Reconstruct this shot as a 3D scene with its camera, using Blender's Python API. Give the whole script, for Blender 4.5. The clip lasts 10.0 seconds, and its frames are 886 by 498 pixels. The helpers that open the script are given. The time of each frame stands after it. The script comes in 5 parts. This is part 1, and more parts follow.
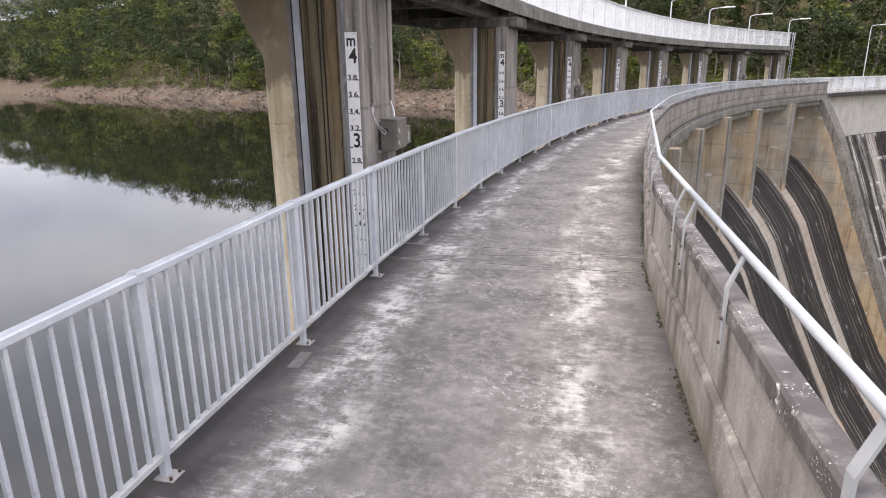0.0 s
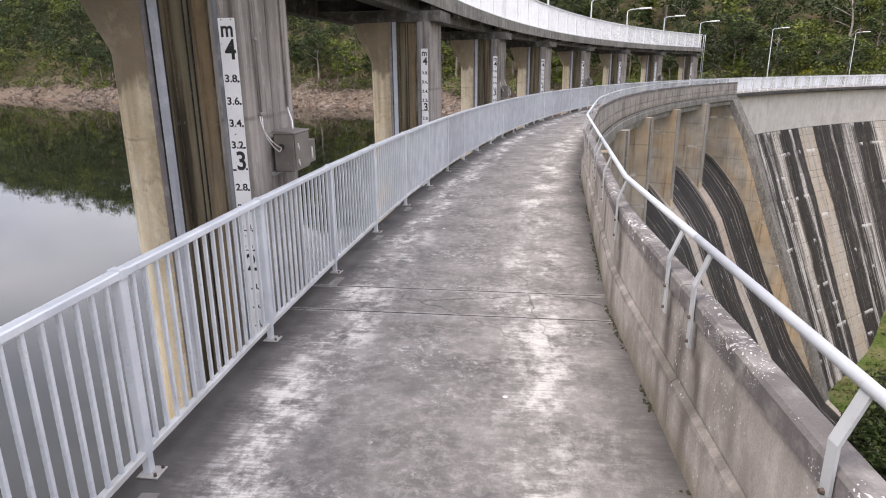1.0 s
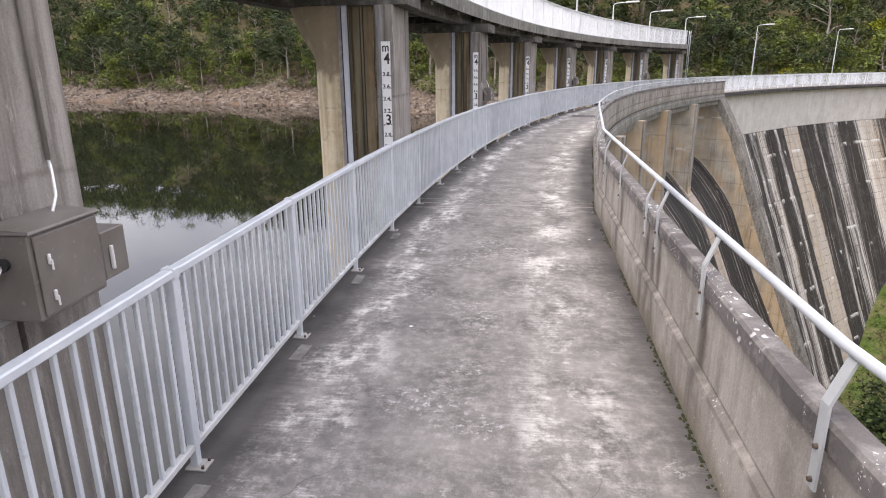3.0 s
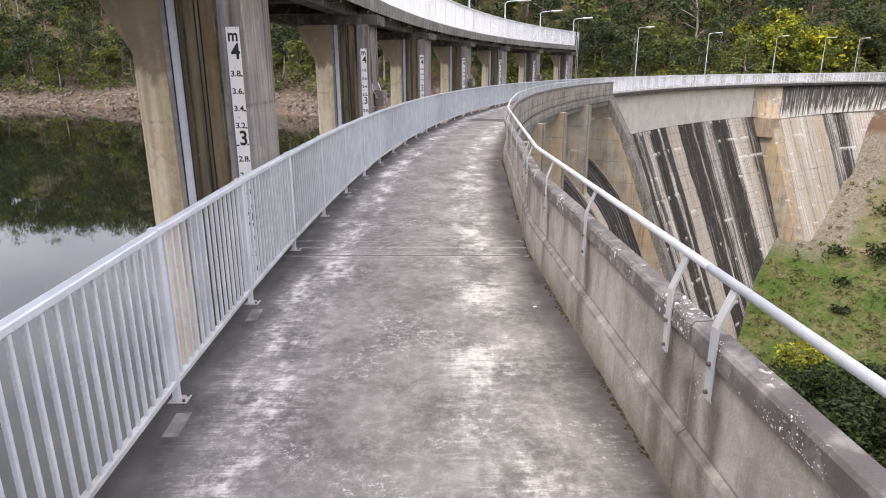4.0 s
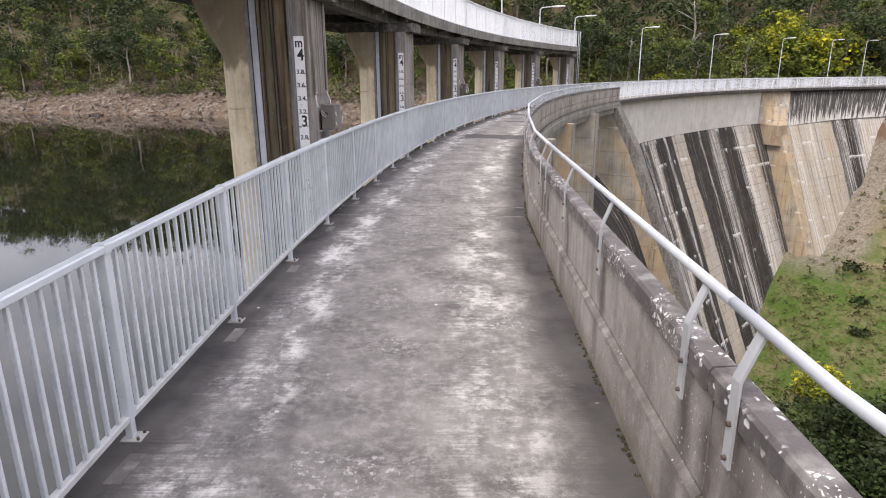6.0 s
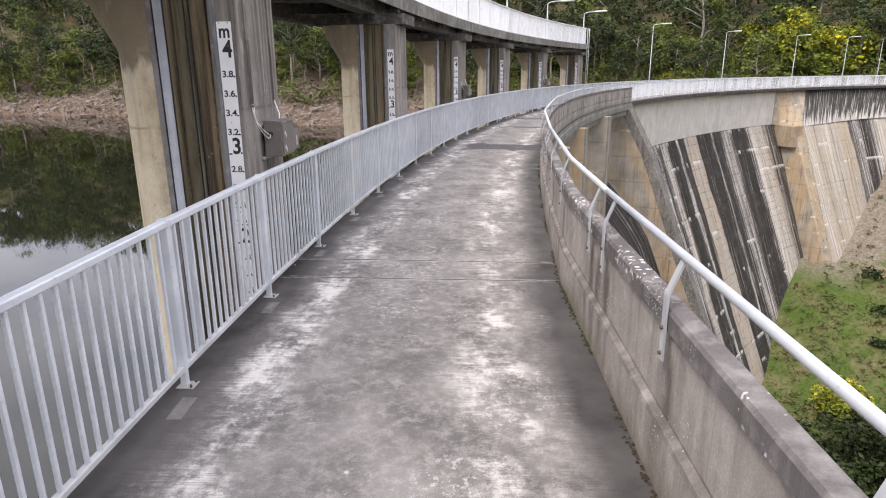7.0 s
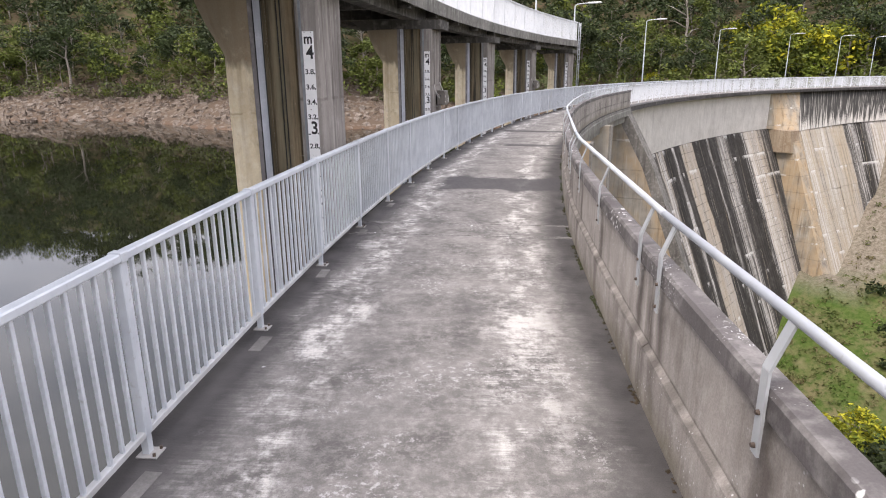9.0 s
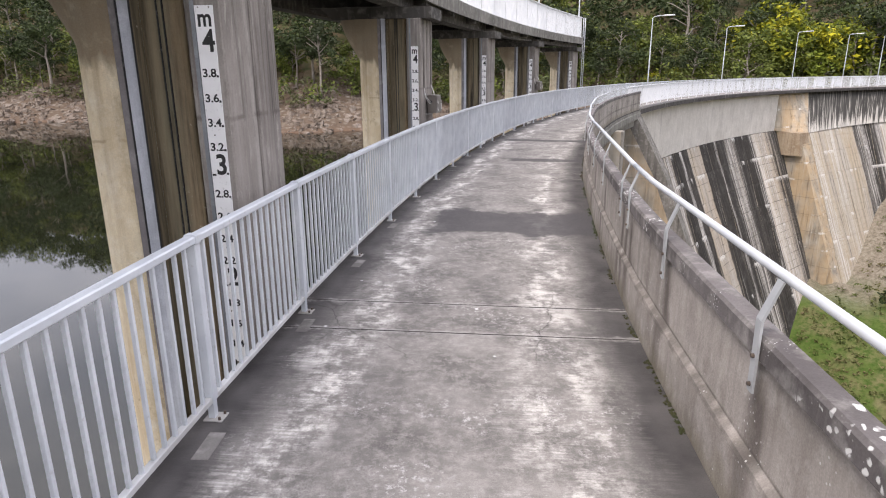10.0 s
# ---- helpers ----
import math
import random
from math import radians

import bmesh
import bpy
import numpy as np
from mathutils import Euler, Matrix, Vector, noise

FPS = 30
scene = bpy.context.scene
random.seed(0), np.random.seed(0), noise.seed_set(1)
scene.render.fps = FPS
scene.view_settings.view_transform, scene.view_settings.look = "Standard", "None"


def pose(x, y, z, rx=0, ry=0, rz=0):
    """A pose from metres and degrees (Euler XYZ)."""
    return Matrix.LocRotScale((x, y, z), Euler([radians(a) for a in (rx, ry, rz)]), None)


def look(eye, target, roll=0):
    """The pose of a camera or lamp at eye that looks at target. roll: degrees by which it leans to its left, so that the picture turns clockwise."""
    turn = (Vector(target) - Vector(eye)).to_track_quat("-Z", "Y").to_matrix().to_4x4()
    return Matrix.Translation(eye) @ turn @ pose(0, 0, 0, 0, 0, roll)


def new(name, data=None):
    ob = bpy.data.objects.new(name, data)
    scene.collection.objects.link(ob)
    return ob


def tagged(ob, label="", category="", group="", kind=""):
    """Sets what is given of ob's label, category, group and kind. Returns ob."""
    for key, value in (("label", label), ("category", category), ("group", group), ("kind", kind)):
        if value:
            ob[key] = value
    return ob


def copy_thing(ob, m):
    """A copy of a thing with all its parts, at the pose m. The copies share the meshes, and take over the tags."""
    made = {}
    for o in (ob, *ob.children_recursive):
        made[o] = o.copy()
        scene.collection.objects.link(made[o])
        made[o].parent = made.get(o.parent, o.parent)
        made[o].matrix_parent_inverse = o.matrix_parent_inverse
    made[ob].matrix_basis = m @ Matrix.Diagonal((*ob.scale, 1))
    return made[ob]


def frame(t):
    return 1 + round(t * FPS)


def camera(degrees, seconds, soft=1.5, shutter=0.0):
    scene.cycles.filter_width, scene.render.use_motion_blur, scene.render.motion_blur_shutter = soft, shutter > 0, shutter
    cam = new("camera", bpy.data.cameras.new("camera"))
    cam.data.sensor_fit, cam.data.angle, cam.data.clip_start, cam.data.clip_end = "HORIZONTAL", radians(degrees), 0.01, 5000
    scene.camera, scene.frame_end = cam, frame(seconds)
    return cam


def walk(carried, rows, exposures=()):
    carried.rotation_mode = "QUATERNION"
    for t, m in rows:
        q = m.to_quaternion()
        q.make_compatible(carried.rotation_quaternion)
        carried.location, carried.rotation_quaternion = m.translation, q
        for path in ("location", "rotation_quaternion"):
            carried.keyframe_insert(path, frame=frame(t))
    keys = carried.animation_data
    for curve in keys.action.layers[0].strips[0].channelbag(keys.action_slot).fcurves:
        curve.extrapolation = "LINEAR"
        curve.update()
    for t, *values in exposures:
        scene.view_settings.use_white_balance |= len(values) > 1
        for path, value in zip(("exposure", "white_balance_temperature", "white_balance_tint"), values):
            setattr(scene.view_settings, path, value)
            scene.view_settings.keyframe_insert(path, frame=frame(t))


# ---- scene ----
cam = camera(71.1, 10.0, 1.1)
PATH = [
    (0, (0.241, -1.75, 2.345), (-0.404, 0.061, 1.793), -0.7),
    (0.5, (-0.022, -0.89, 2.339), (-0.565, 0.954, 1.786), -0.7),
    (1, (-0.227, -0.103, 2.34), (-0.644, 1.773, 1.785), -0.5),
    (1.5, (-0.376, 0.705, 2.324), (-0.756, 2.589, 1.771), -0.6),
    (2, (-0.551, 1.527, 2.319), (-0.93, 3.412, 1.767), -0.7),
    (2.2, (-0.625, 1.875, 2.323), (-1.003, 3.759, 1.768), -0.7),
    (3.3, (-1.051, 4.333, 2.398), (-1.374, 6.224, 1.834), -0.3),
    (3.5, (-1.136, 4.901, 2.381), (-1.43, 6.798, 1.82), -0.2),
    (4, (-1.288, 6.433, 2.346), (-1.298, 8.352, 1.783), -0.2),
    (4.5, (-1.338, 8.126, 2.331), (-1.3, 10.046, 1.771), -0.2),
    (5, (-1.4, 9.658, 2.315), (-1.366, 11.578, 1.757), -0.3),
    (5.5, (-1.389, 11.206, 2.292), (-1.356, 13.127, 1.736), -0.3),
    (6.8, (-1.222, 15.348, 2.265), (-1.193, 17.272, 1.722), -0.1),
    (7, (-1.207, 15.98, 2.297), (-1.181, 17.902, 1.745), -0.4),
    (7.5, (-1.14, 17.621, 2.302), (-1.116, 19.543, 1.749), -0.3),
    (8, (-1.071, 19.289, 2.314), (-1.027, 21.21, 1.759), -0.2),
    (8.5, (-1.002, 21.032, 2.282), (-0.899, 22.952, 1.731), -0.3),
    (9, (-0.918, 22.664, 2.27), (-0.812, 24.584, 1.72), -0.4),
    (9.5, (-0.802, 24.381, 2.271), (-0.699, 26.301, 1.721), -0.4),
    (10, (-0.672, 26.113, 2.285), (-0.548, 28.031, 1.733), -0.4),
]
walk(cam, [(t, look(eye, target, roll)) for t, eye, target, roll in PATH], [(t, ev, 6960, 16) for t, ev in ((0.0, 0.9), (1.0, 0.93), (2.0, 0.85), (2.2, 0.86), (3.3, 1.0), (3.5, 1.01), (4.0, 0.95), (4.5, 0.9), (5.5, 0.82), (6.8, 0.9), (7.5, 0.93), (8.5, 0.93), (10.0, 0.9))])

# the walkway follows an arc round (CX, CY); a is the angle along it in degrees, R the radius
CX, CY = 95.7254, 13.917
R_RAIL, POST_0, POST_STEP = 99.05, -5.3812, 1.1326
PIER_0, PIER_STEP = -5.022, 5.0672
WATER = -5.3
FACE = 0.362

# ---- world and light ----
world = bpy.data.worlds.new("overcast_sky")
scene.world = world
world.use_nodes = True
wn, wl = world.node_tree.nodes, world.node_tree.links
wn.clear()
SUN_EL, SUN_AZ = 56.0, 222.0
sky = wn.new("ShaderNodeTexSky")
sky.sky_type, sky.sun_disc = "NISHITA", False
sky.sun_elevation, sky.sun_rotation = radians(SUN_EL), radians(SUN_AZ)
wco = wn.new("ShaderNodeTexCoord")
wmap = wn.new("ShaderNodeMapping")
wmap.inputs["Scale"].default_value = (1.0, 1.0, 2.2)
wnoise = wn.new("ShaderNodeTexNoise")
wnoise.inputs["Scale"].default_value, wnoise.inputs["Detail"].default_value = 2.2, 6.0
wramp = wn.new("ShaderNodeValToRGB")
wramp.color_ramp.elements[0].position, wramp.color_ramp.elements[0].color = 0.36, (4.7, 5.1, 6.2, 1)
wramp.color_ramp.elements[1].position, wramp.color_ramp.elements[1].color = 0.64, (8.8, 9.05, 9.8, 1)
wmix = wn.new("ShaderNodeMixRGB")
wmix.inputs["Fac"].default_value = 0.85
wbg = wn.new("ShaderNodeBackground")
wbg.inputs["Strength"].default_value = 0.13
wout = wn.new("ShaderNodeOutputWorld")
wl.new(wco.outputs["Generated"], wmap.inputs["Vector"])
wl.new(wmap.outputs["Vector"], wnoise.inputs["Vector"])
wl.new(wnoise.outputs["Fac"], wramp.inputs["Fac"])
wl.new(sky.outputs["Color"], wmix.inputs["Color1"])
wl.new(wramp.outputs["Color"], wmix.inputs["Color2"])
wsep = wn.new("ShaderNodeSeparateXYZ")
wlift = wn.new("ShaderNodeMapRange")
wlift.inputs["From Min"].default_value, wlift.inputs["From Max"].default_value = 0.1, 1.0
wlift.inputs["To Min"].default_value, wlift.inputs["To Max"].default_value = 0.9, 1.58
wmul = wn.new("ShaderNodeMixRGB")
wmul.blend_type = "MULTIPLY"
wmul.inputs["Fac"].default_value = 1.0
wl.new(wco.outputs["Generated"], wsep.inputs["Vector"])
wl.new(wsep.outputs["Z"], wlift.inputs["Value"])
wl.new(wmix.outputs["Color"], wmul.inputs["Color1"])
wl.new(wlift.outputs["Result"], wmul.inputs["Color2"])
wl.new(wmul.outputs["Color"], wbg.inputs["Color"])
wl.new(wbg.outputs["Background"], wout.inputs["Surface"])

sun_data = bpy.data.lights.new("sun", "SUN")
sun_data.energy, sun_data.angle, sun_data.color = 1.6, radians(25), (1.0, 0.97, 0.92)
sun = new("sun", sun_data)
sun_dir = Vector((math.sin(radians(SUN_AZ)) * math.cos(radians(SUN_EL)), math.cos(radians(SUN_AZ)) * math.cos(radians(SUN_EL)), math.sin(radians(SUN_EL))))
sun.matrix_world = look(sun_dir * 300, (0, 0, 0))


# ---- materials ----
class Mat:
    """A small node graph builder round one Principled material."""

    def __init__(self, name, rough=0.8, metal=0.0, spec=0.5):
        self.m = bpy.data.materials.new(name)
        self.m.use_nodes = True
        self.n, self.l = self.m.node_tree.nodes, self.m.node_tree.links
        self.b = self.n["Principled BSDF"]
        self.b.inputs["Roughness"].default_value, self.b.inputs["Metallic"].default_value = rough, metal
        self.b.inputs["Specular IOR Level"].default_value = spec
        self.co = self.n.new("ShaderNodeTexCoord")

    def put(self, node, key, value):
        if isinstance(value, bpy.types.NodeSocket):
            self.l.new(value, node.inputs[key])
        else:
            node.inputs[key].default_value = value

    def vec(self, scale=(1, 1, 1), kind="Object", offset=(0, 0, 0)):
        k = self.n.new("ShaderNodeMapping")
        k.inputs["Scale"].default_value, k.inputs["Location"].default_value = scale, offset
        self.l.new(self.co.outputs[kind], k.inputs["Vector"])
        return k.outputs["Vector"]

    def world_vec(self, scale=(1, 1, 1)):
        g, k = self.n.new("ShaderNodeNewGeometry"), self.n.new("ShaderNodeMapping")
        k.inputs["Scale"].default_value = scale
        self.l.new(g.outputs["Position"], k.inputs["Vector"])
        return k.outputs["Vector"]

    def noise(self, vec, scale, detail=4.0, rough=0.55):
        k = self.n.new("ShaderNodeTexNoise")
        self.put(k, "Vector", vec)
        k.inputs["Scale"].default_value, k.inputs["Detail"].default_value, k.inputs["Roughness"].default_value = scale, detail, rough
        return k.outputs["Fac"]

    def cells(self, vec, scale, out="Distance"):
        k = self.n.new("ShaderNodeTexVoronoi")
        self.put(k, "Vector", vec)
        k.inputs["Scale"].default_value = scale
        return k.outputs[out]

    def step(self, value, a, b):
        k = self.n.new("ShaderNodeMapRange")
        self.put(k, "Value", value)
        k.inputs["From Min"].default_value, k.inputs["From Max"].default_value = a, b
        return k.outputs["Result"]

    def math(self, op, a, b=0.0):
        k = self.n.new("ShaderNodeMath")
        k.operation = op
        self.put(k, 0, a)
        self.put(k, 1, b)
        return k.outputs["Value"]

    def mix(self, fac, a, b, mode="MIX"):
        k = self.n.new("ShaderNodeMixRGB")
        k.blend_type = mode
        self.put(k, "Fac", fac)
        self.put(k, "Color1", a)
        self.put(k, "Color2", b)
        return k.outputs["Color"]

    def split(self, vec, axis):
        k = self.n.new("ShaderNodeSeparateXYZ")
        self.put(k, "Vector", vec)
        return k.outputs[axis]

    def random(self):
        return self.n.new("ShaderNodeObjectInfo").outputs["Random"]

    def island(self):
        return self.n.new("ShaderNodeNewGeometry").outputs["Random Per Island"]

    def done(self, color, bump=None, strength=0.3, distance=0.01, rough=None):
        self.put(self.b, "Base Color", color)
        if rough is not None:
            self.put(self.b, "Roughness", rough)
        if bump is not None:
            k = self.n.new("ShaderNodeBump")
            k.inputs["Strength"].default_value, k.inputs["Distance"].default_value = strength, distance
            self.put(k, "Height", bump)
            self.l.new(k.outputs["Normal"], self.b.inputs["Normal"])
        return self.m


def rgb(r, g, b):
    return (r, g, b, 1.0)


def concrete(name, dark, mid, light, streak=0.6, stain=rgb(0.05, 0.045, 0.04), lichen=0.0, rough=0.88):
    """Weathered concrete: cloudy tone, fine grain, streaks that run down, and lichen spots on request."""
    m = Mat(name, rough, 0.0, 0.2)
    w = m.world_vec()
    tone = m.step(m.noise(w, 0.9, 5), 0.3, 0.7)
    c = m.mix(tone, dark, mid)
    c = m.mix(m.math("MULTIPLY", m.step(m.noise(w, 6.0, 6), 0.5, 0.75), 0.7), c, light)
    run = m.step(m.noise(m.world_vec((5.0, 5.0, 0.25)), 1.0, 5), 0.5, 0.72)
    c = m.mix(m.math("MULTIPLY", run, streak), c, stain)
    broad = m.step(m.noise(m.world_vec((2.2, 2.2, 0.1)), 1.0, 4, 0.6), 0.5, 0.66)
    c = m.mix(m.math("MULTIPLY", broad, streak * 0.7), c, m.mix(0.45, c, stain))
    c = m.mix(m.math("MULTIPLY", m.step(m.noise(m.world_vec((7.0, 7.0, 0.3)), 1.3, 5), 0.58, 0.72), streak * 0.5), c, light)
    grain = m.noise(w, 90.0, 3)
    c = m.mix(m.step(grain, 0.35, 0.65), m.mix(0.16, c, rgb(0.02, 0.02, 0.02)), c)
    if lichen:
        bent = m.n.new("ShaderNodeVectorMath")
        warp = m.n.new("ShaderNodeTexNoise")
        warp.inputs["Scale"].default_value = 14.0
        m.l.new(w, warp.inputs["Vector"])
        bent.operation = "MULTIPLY_ADD"
        m.l.new(warp.outputs["Color"], bent.inputs[0])
        bent.inputs[1].default_value = (0.1, 0.1, 0.06)
        m.l.new(w, bent.inputs[2])
        big = m.math("MULTIPLY", m.step(m.cells(bent.outputs["Vector"], 16.0), 0.3, 0.2), m.step(m.noise(w, 1.3, 3), 0.66 - lichen * 0.22, 0.7 - lichen * 0.22))
        small = m.math("MULTIPLY", m.step(m.cells(bent.outputs["Vector"], 52.0), 0.26, 0.16), m.step(m.noise(w, 2.6, 3), 0.64 - lichen * 0.16, 0.68 - lichen * 0.16))
        c = m.mix(m.math("MULTIPLY", m.math("MAXIMUM", big, small), 0.9), c, rgb(0.66, 0.66, 0.64))
    return m.done(c, m.noise(w, 45.0, 5), 0.35, 0.01)


MAT = {}
MAT["concrete"] = concrete("weathered_concrete", rgb(0.2, 0.185, 0.165), rgb(0.34, 0.31, 0.275), rgb(0.45, 0.42, 0.38), 0.55)


def parapet_material():
    m = Mat("parapet_concrete", 0.88, 0.0, 0.2)
    w = m.world_vec()
    z = m.split(w, "Z")
    c = m.mix(m.step(m.noise(w, 0.9, 6), 0.32, 0.68), rgb(0.25, 0.225, 0.203), rgb(0.42, 0.382, 0.35))
    c = m.mix(m.math("MULTIPLY", m.step(m.noise(w, 7.0, 7, 0.7), 0.48, 0.72), 0.6), c, rgb(0.5, 0.465, 0.43))
    run = m.step(m.noise(m.world_vec((6.0, 6.0, 0.35)), 1.0, 6), 0.48, 0.7)
    c = m.mix(m.math("MULTIPLY", run, 0.42), c, rgb(0.1, 0.085, 0.074))
    mottle = m.step(m.noise(m.world_vec((1.6, 1.6, 1.1)), 1.7, 7, 0.72), 0.5, 0.64)
    c = m.mix(m.math("MULTIPLY", mottle, 0.5), c, rgb(0.17, 0.15, 0.135))
    hair = m.step(m.noise(m.world_vec((22.0, 22.0, 0.9)), 1.0, 5), 0.56, 0.68)
    c = m.mix(m.math("MULTIPLY", hair, 0.15), c, rgb(0.07, 0.06, 0.052))
    out = m.n.new("ShaderNodeVectorMath")
    out.operation = "DISTANCE"
    m.l.new(m.world_vec((1, 1, 0)), out.inputs[0])
    out.inputs[1].default_value = (CX, CY, 0)
    inner = m.step(out.outputs["Value"], 95.74, 95.76)
    along = m.split(m.vec(kind="UV"), "X")
    wander = m.math("MULTIPLY", m.math("SUBTRACT", m.noise(w, 2.5, 4), 0.5), 0.05)
    for off in (0.0, 0.18, 1.29, 2.33, 3.24):
        # rust and grime washed down from each bracket and joint
        d = m.math("ABSOLUTE", m.math("SUBTRACT", m.math("FRACT", m.math("ADD", m.math("ADD", m.math("DIVIDE", along, PAIR_M), wander), 20.5 - math.radians(PAIR_0 + off) * 97.0 / PAIR_M)), 0.5))
        stain = m.math("MULTIPLY", m.step(d, 0.024, 0.004), m.math("MULTIPLY", m.step(z, 0.86, 0.7), m.step(z, -0.4, 0.5)))
        c = m.mix(m.math("MULTIPLY", m.math("MULTIPLY", stain, inner), 0.75), c, rgb(0.075, 0.06, 0.053))
    ledge = m.step(m.math("ABSOLUTE", m.math("SUBTRACT", z, 0.395)), 0.045, 0.03)
    c = m.mix(m.math("MULTIPLY", m.math("MULTIPLY", m.math("MULTIPLY", ledge, inner), m.step(m.noise(w, 5.0, 5), 0.3, 0.55)), 0.7), c, rgb(0.1, 0.09, 0.08))
    green = m.math("MULTIPLY", m.step(m.math("ADD", z, m.math("MULTIPLY", m.math("SUBTRACT", m.noise(w, 3.0, 4), 0.5), 0.5)), 0.22, 0.02), 0.5)
    c = m.mix(green, c, rgb(0.13, 0.11, 0.06))
    spots = m.math("MULTIPLY", m.step(m.cells(w, 26.0), 0.2, 0.12), m.step(m.noise(w, 2.3, 3), 0.55, 0.6))
    c = m.mix(m.math("MULTIPLY", spots, 0.85), c, rgb(0.62, 0.61, 0.59))
    c = m.mix(m.step(m.noise(w, 90.0, 3), 0.35, 0.65), m.mix(0.18, c, rgb(0.02, 0.02, 0.02)), c)
    return m.done(c, m.noise(w, 40.0, 6), 0.45, 0.012)


PAIR_0, PAIR_STEP = -6.09, 3.425
PAIR_M = math.radians(PAIR_STEP) * 97.0
MAT["parapet"] = parapet_material()
MAT["coping"] = concrete("coping_concrete", rgb(0.085, 0.076, 0.075), rgb(0.175, 0.16, 0.157), rgb(0.37, 0.35, 0.33), 0.45, lichen=0.66)


def nose_material():
    """Cream concrete washed clean below, with a ragged brown-grey stain over the flared head and grime towards the gate guide."""
    m = Mat("cream_concrete", 0.88, 0.0, 0.2)
    w = m.world_vec()
    z = m.split(w, "Z")
    out = m.n.new("ShaderNodeVectorMath")
    out.operation = "DISTANCE"
    m.l.new(m.world_vec((1, 1, 0)), out.inputs[0])
    out.inputs[1].default_value = (CX, CY, 0)
    y = m.math("SUBTRACT", out.outputs["Value"], 99.0)
    c = m.mix(m.step(m.noise(w, 1.3, 6, 0.65), 0.32, 0.68), rgb(0.66, 0.54, 0.35), rgb(0.84, 0.74, 0.54))
    c = m.mix(m.math("MULTIPLY", m.step(m.noise(w, 5.0, 7, 0.7), 0.48, 0.7), 0.6), c, rgb(0.9, 0.84, 0.7))
    c = m.mix(m.math("MULTIPLY", m.step(m.noise(m.world_vec((6.0, 6.0, 0.4)), 1.0, 5), 0.47, 0.64), 0.5), c, rgb(0.4, 0.29, 0.165))
    grime = m.step(m.math("ADD", y, m.math("MULTIPLY", m.math("SUBTRACT", m.noise(m.world_vec((2.0, 2.0, 0.8)), 1.0, 7, 0.75), 0.5), 0.7)), 1.46, 1.3)
    c = m.mix(m.math("MULTIPLY", m.math("MULTIPLY", grime, m.step(m.noise(w, 4.0, 6, 0.7), 0.3, 0.6)), 0.6), c, rgb(0.26, 0.195, 0.12))
    rim = m.math("ADD", z, m.math("MULTIPLY", m.math("SUBTRACT", m.noise(m.world_vec((2.6, 2.6, 1.0)), 1.0, 4), 0.5), 1.1))
    stain = m.math("MULTIPLY", m.step(rim, 2.28, 2.4), m.step(m.noise(w, 2.0, 6, 0.7), 0.1, 0.45))
    c = m.mix(m.math("MULTIPLY", stain, 0.88), c, m.mix(m.noise(w, 1.6, 5), rgb(0.15, 0.117, 0.08), rgb(0.36, 0.285, 0.19)))
    line = m.math("MULTIPLY", m.step(m.math("ABSOLUTE", m.math("SUBTRACT", m.math("ADD", z, m.math("MULTIPLY", m.math("SUBTRACT", m.noise(w, 3.0, 4), 0.5), 0.12)), 1.72)), 0.02, 0.006), m.step(m.noise(w, 3.0, 4), 0.4, 0.52))
    c = m.mix(m.math("MULTIPLY", line, 0.5), c, rgb(0.3, 0.2, 0.11))
    tide = m.math("MULTIPLY", m.step(m.math("ABSOLUTE", m.math("SUBTRACT", rim, 1.25)), 0.05, 0.01), m.step(m.noise(w, 3.0, 4), 0.42, 0.56))
    c = m.mix(m.math("MULTIPLY", tide, 0.35), c, rgb(0.33, 0.23, 0.13))
    blot = m.step(m.noise(w, 2.4, 7, 0.75), 0.6, 0.68)
    c = m.mix(m.math("MULTIPLY", blot, 0.5), c, rgb(0.27, 0.2, 0.13))
    pits = m.math("MULTIPLY", m.step(m.noise(w, 13.0, 6, 0.7), 0.61, 0.67), m.step(m.noise(w, 1.1, 3), 0.44, 0.56))
    c = m.mix(m.math("MULTIPLY", pits, 0.6), c, rgb(0.3, 0.21, 0.13))
    c = m.mix(m.step(m.noise(w, 90.0, 3), 0.35, 0.65), m.mix(0.14, c, rgb(0.05, 0.04, 0.03)), c)
    return m.done(c, m.noise(w, 30.0, 6), 0.45, 0.012)


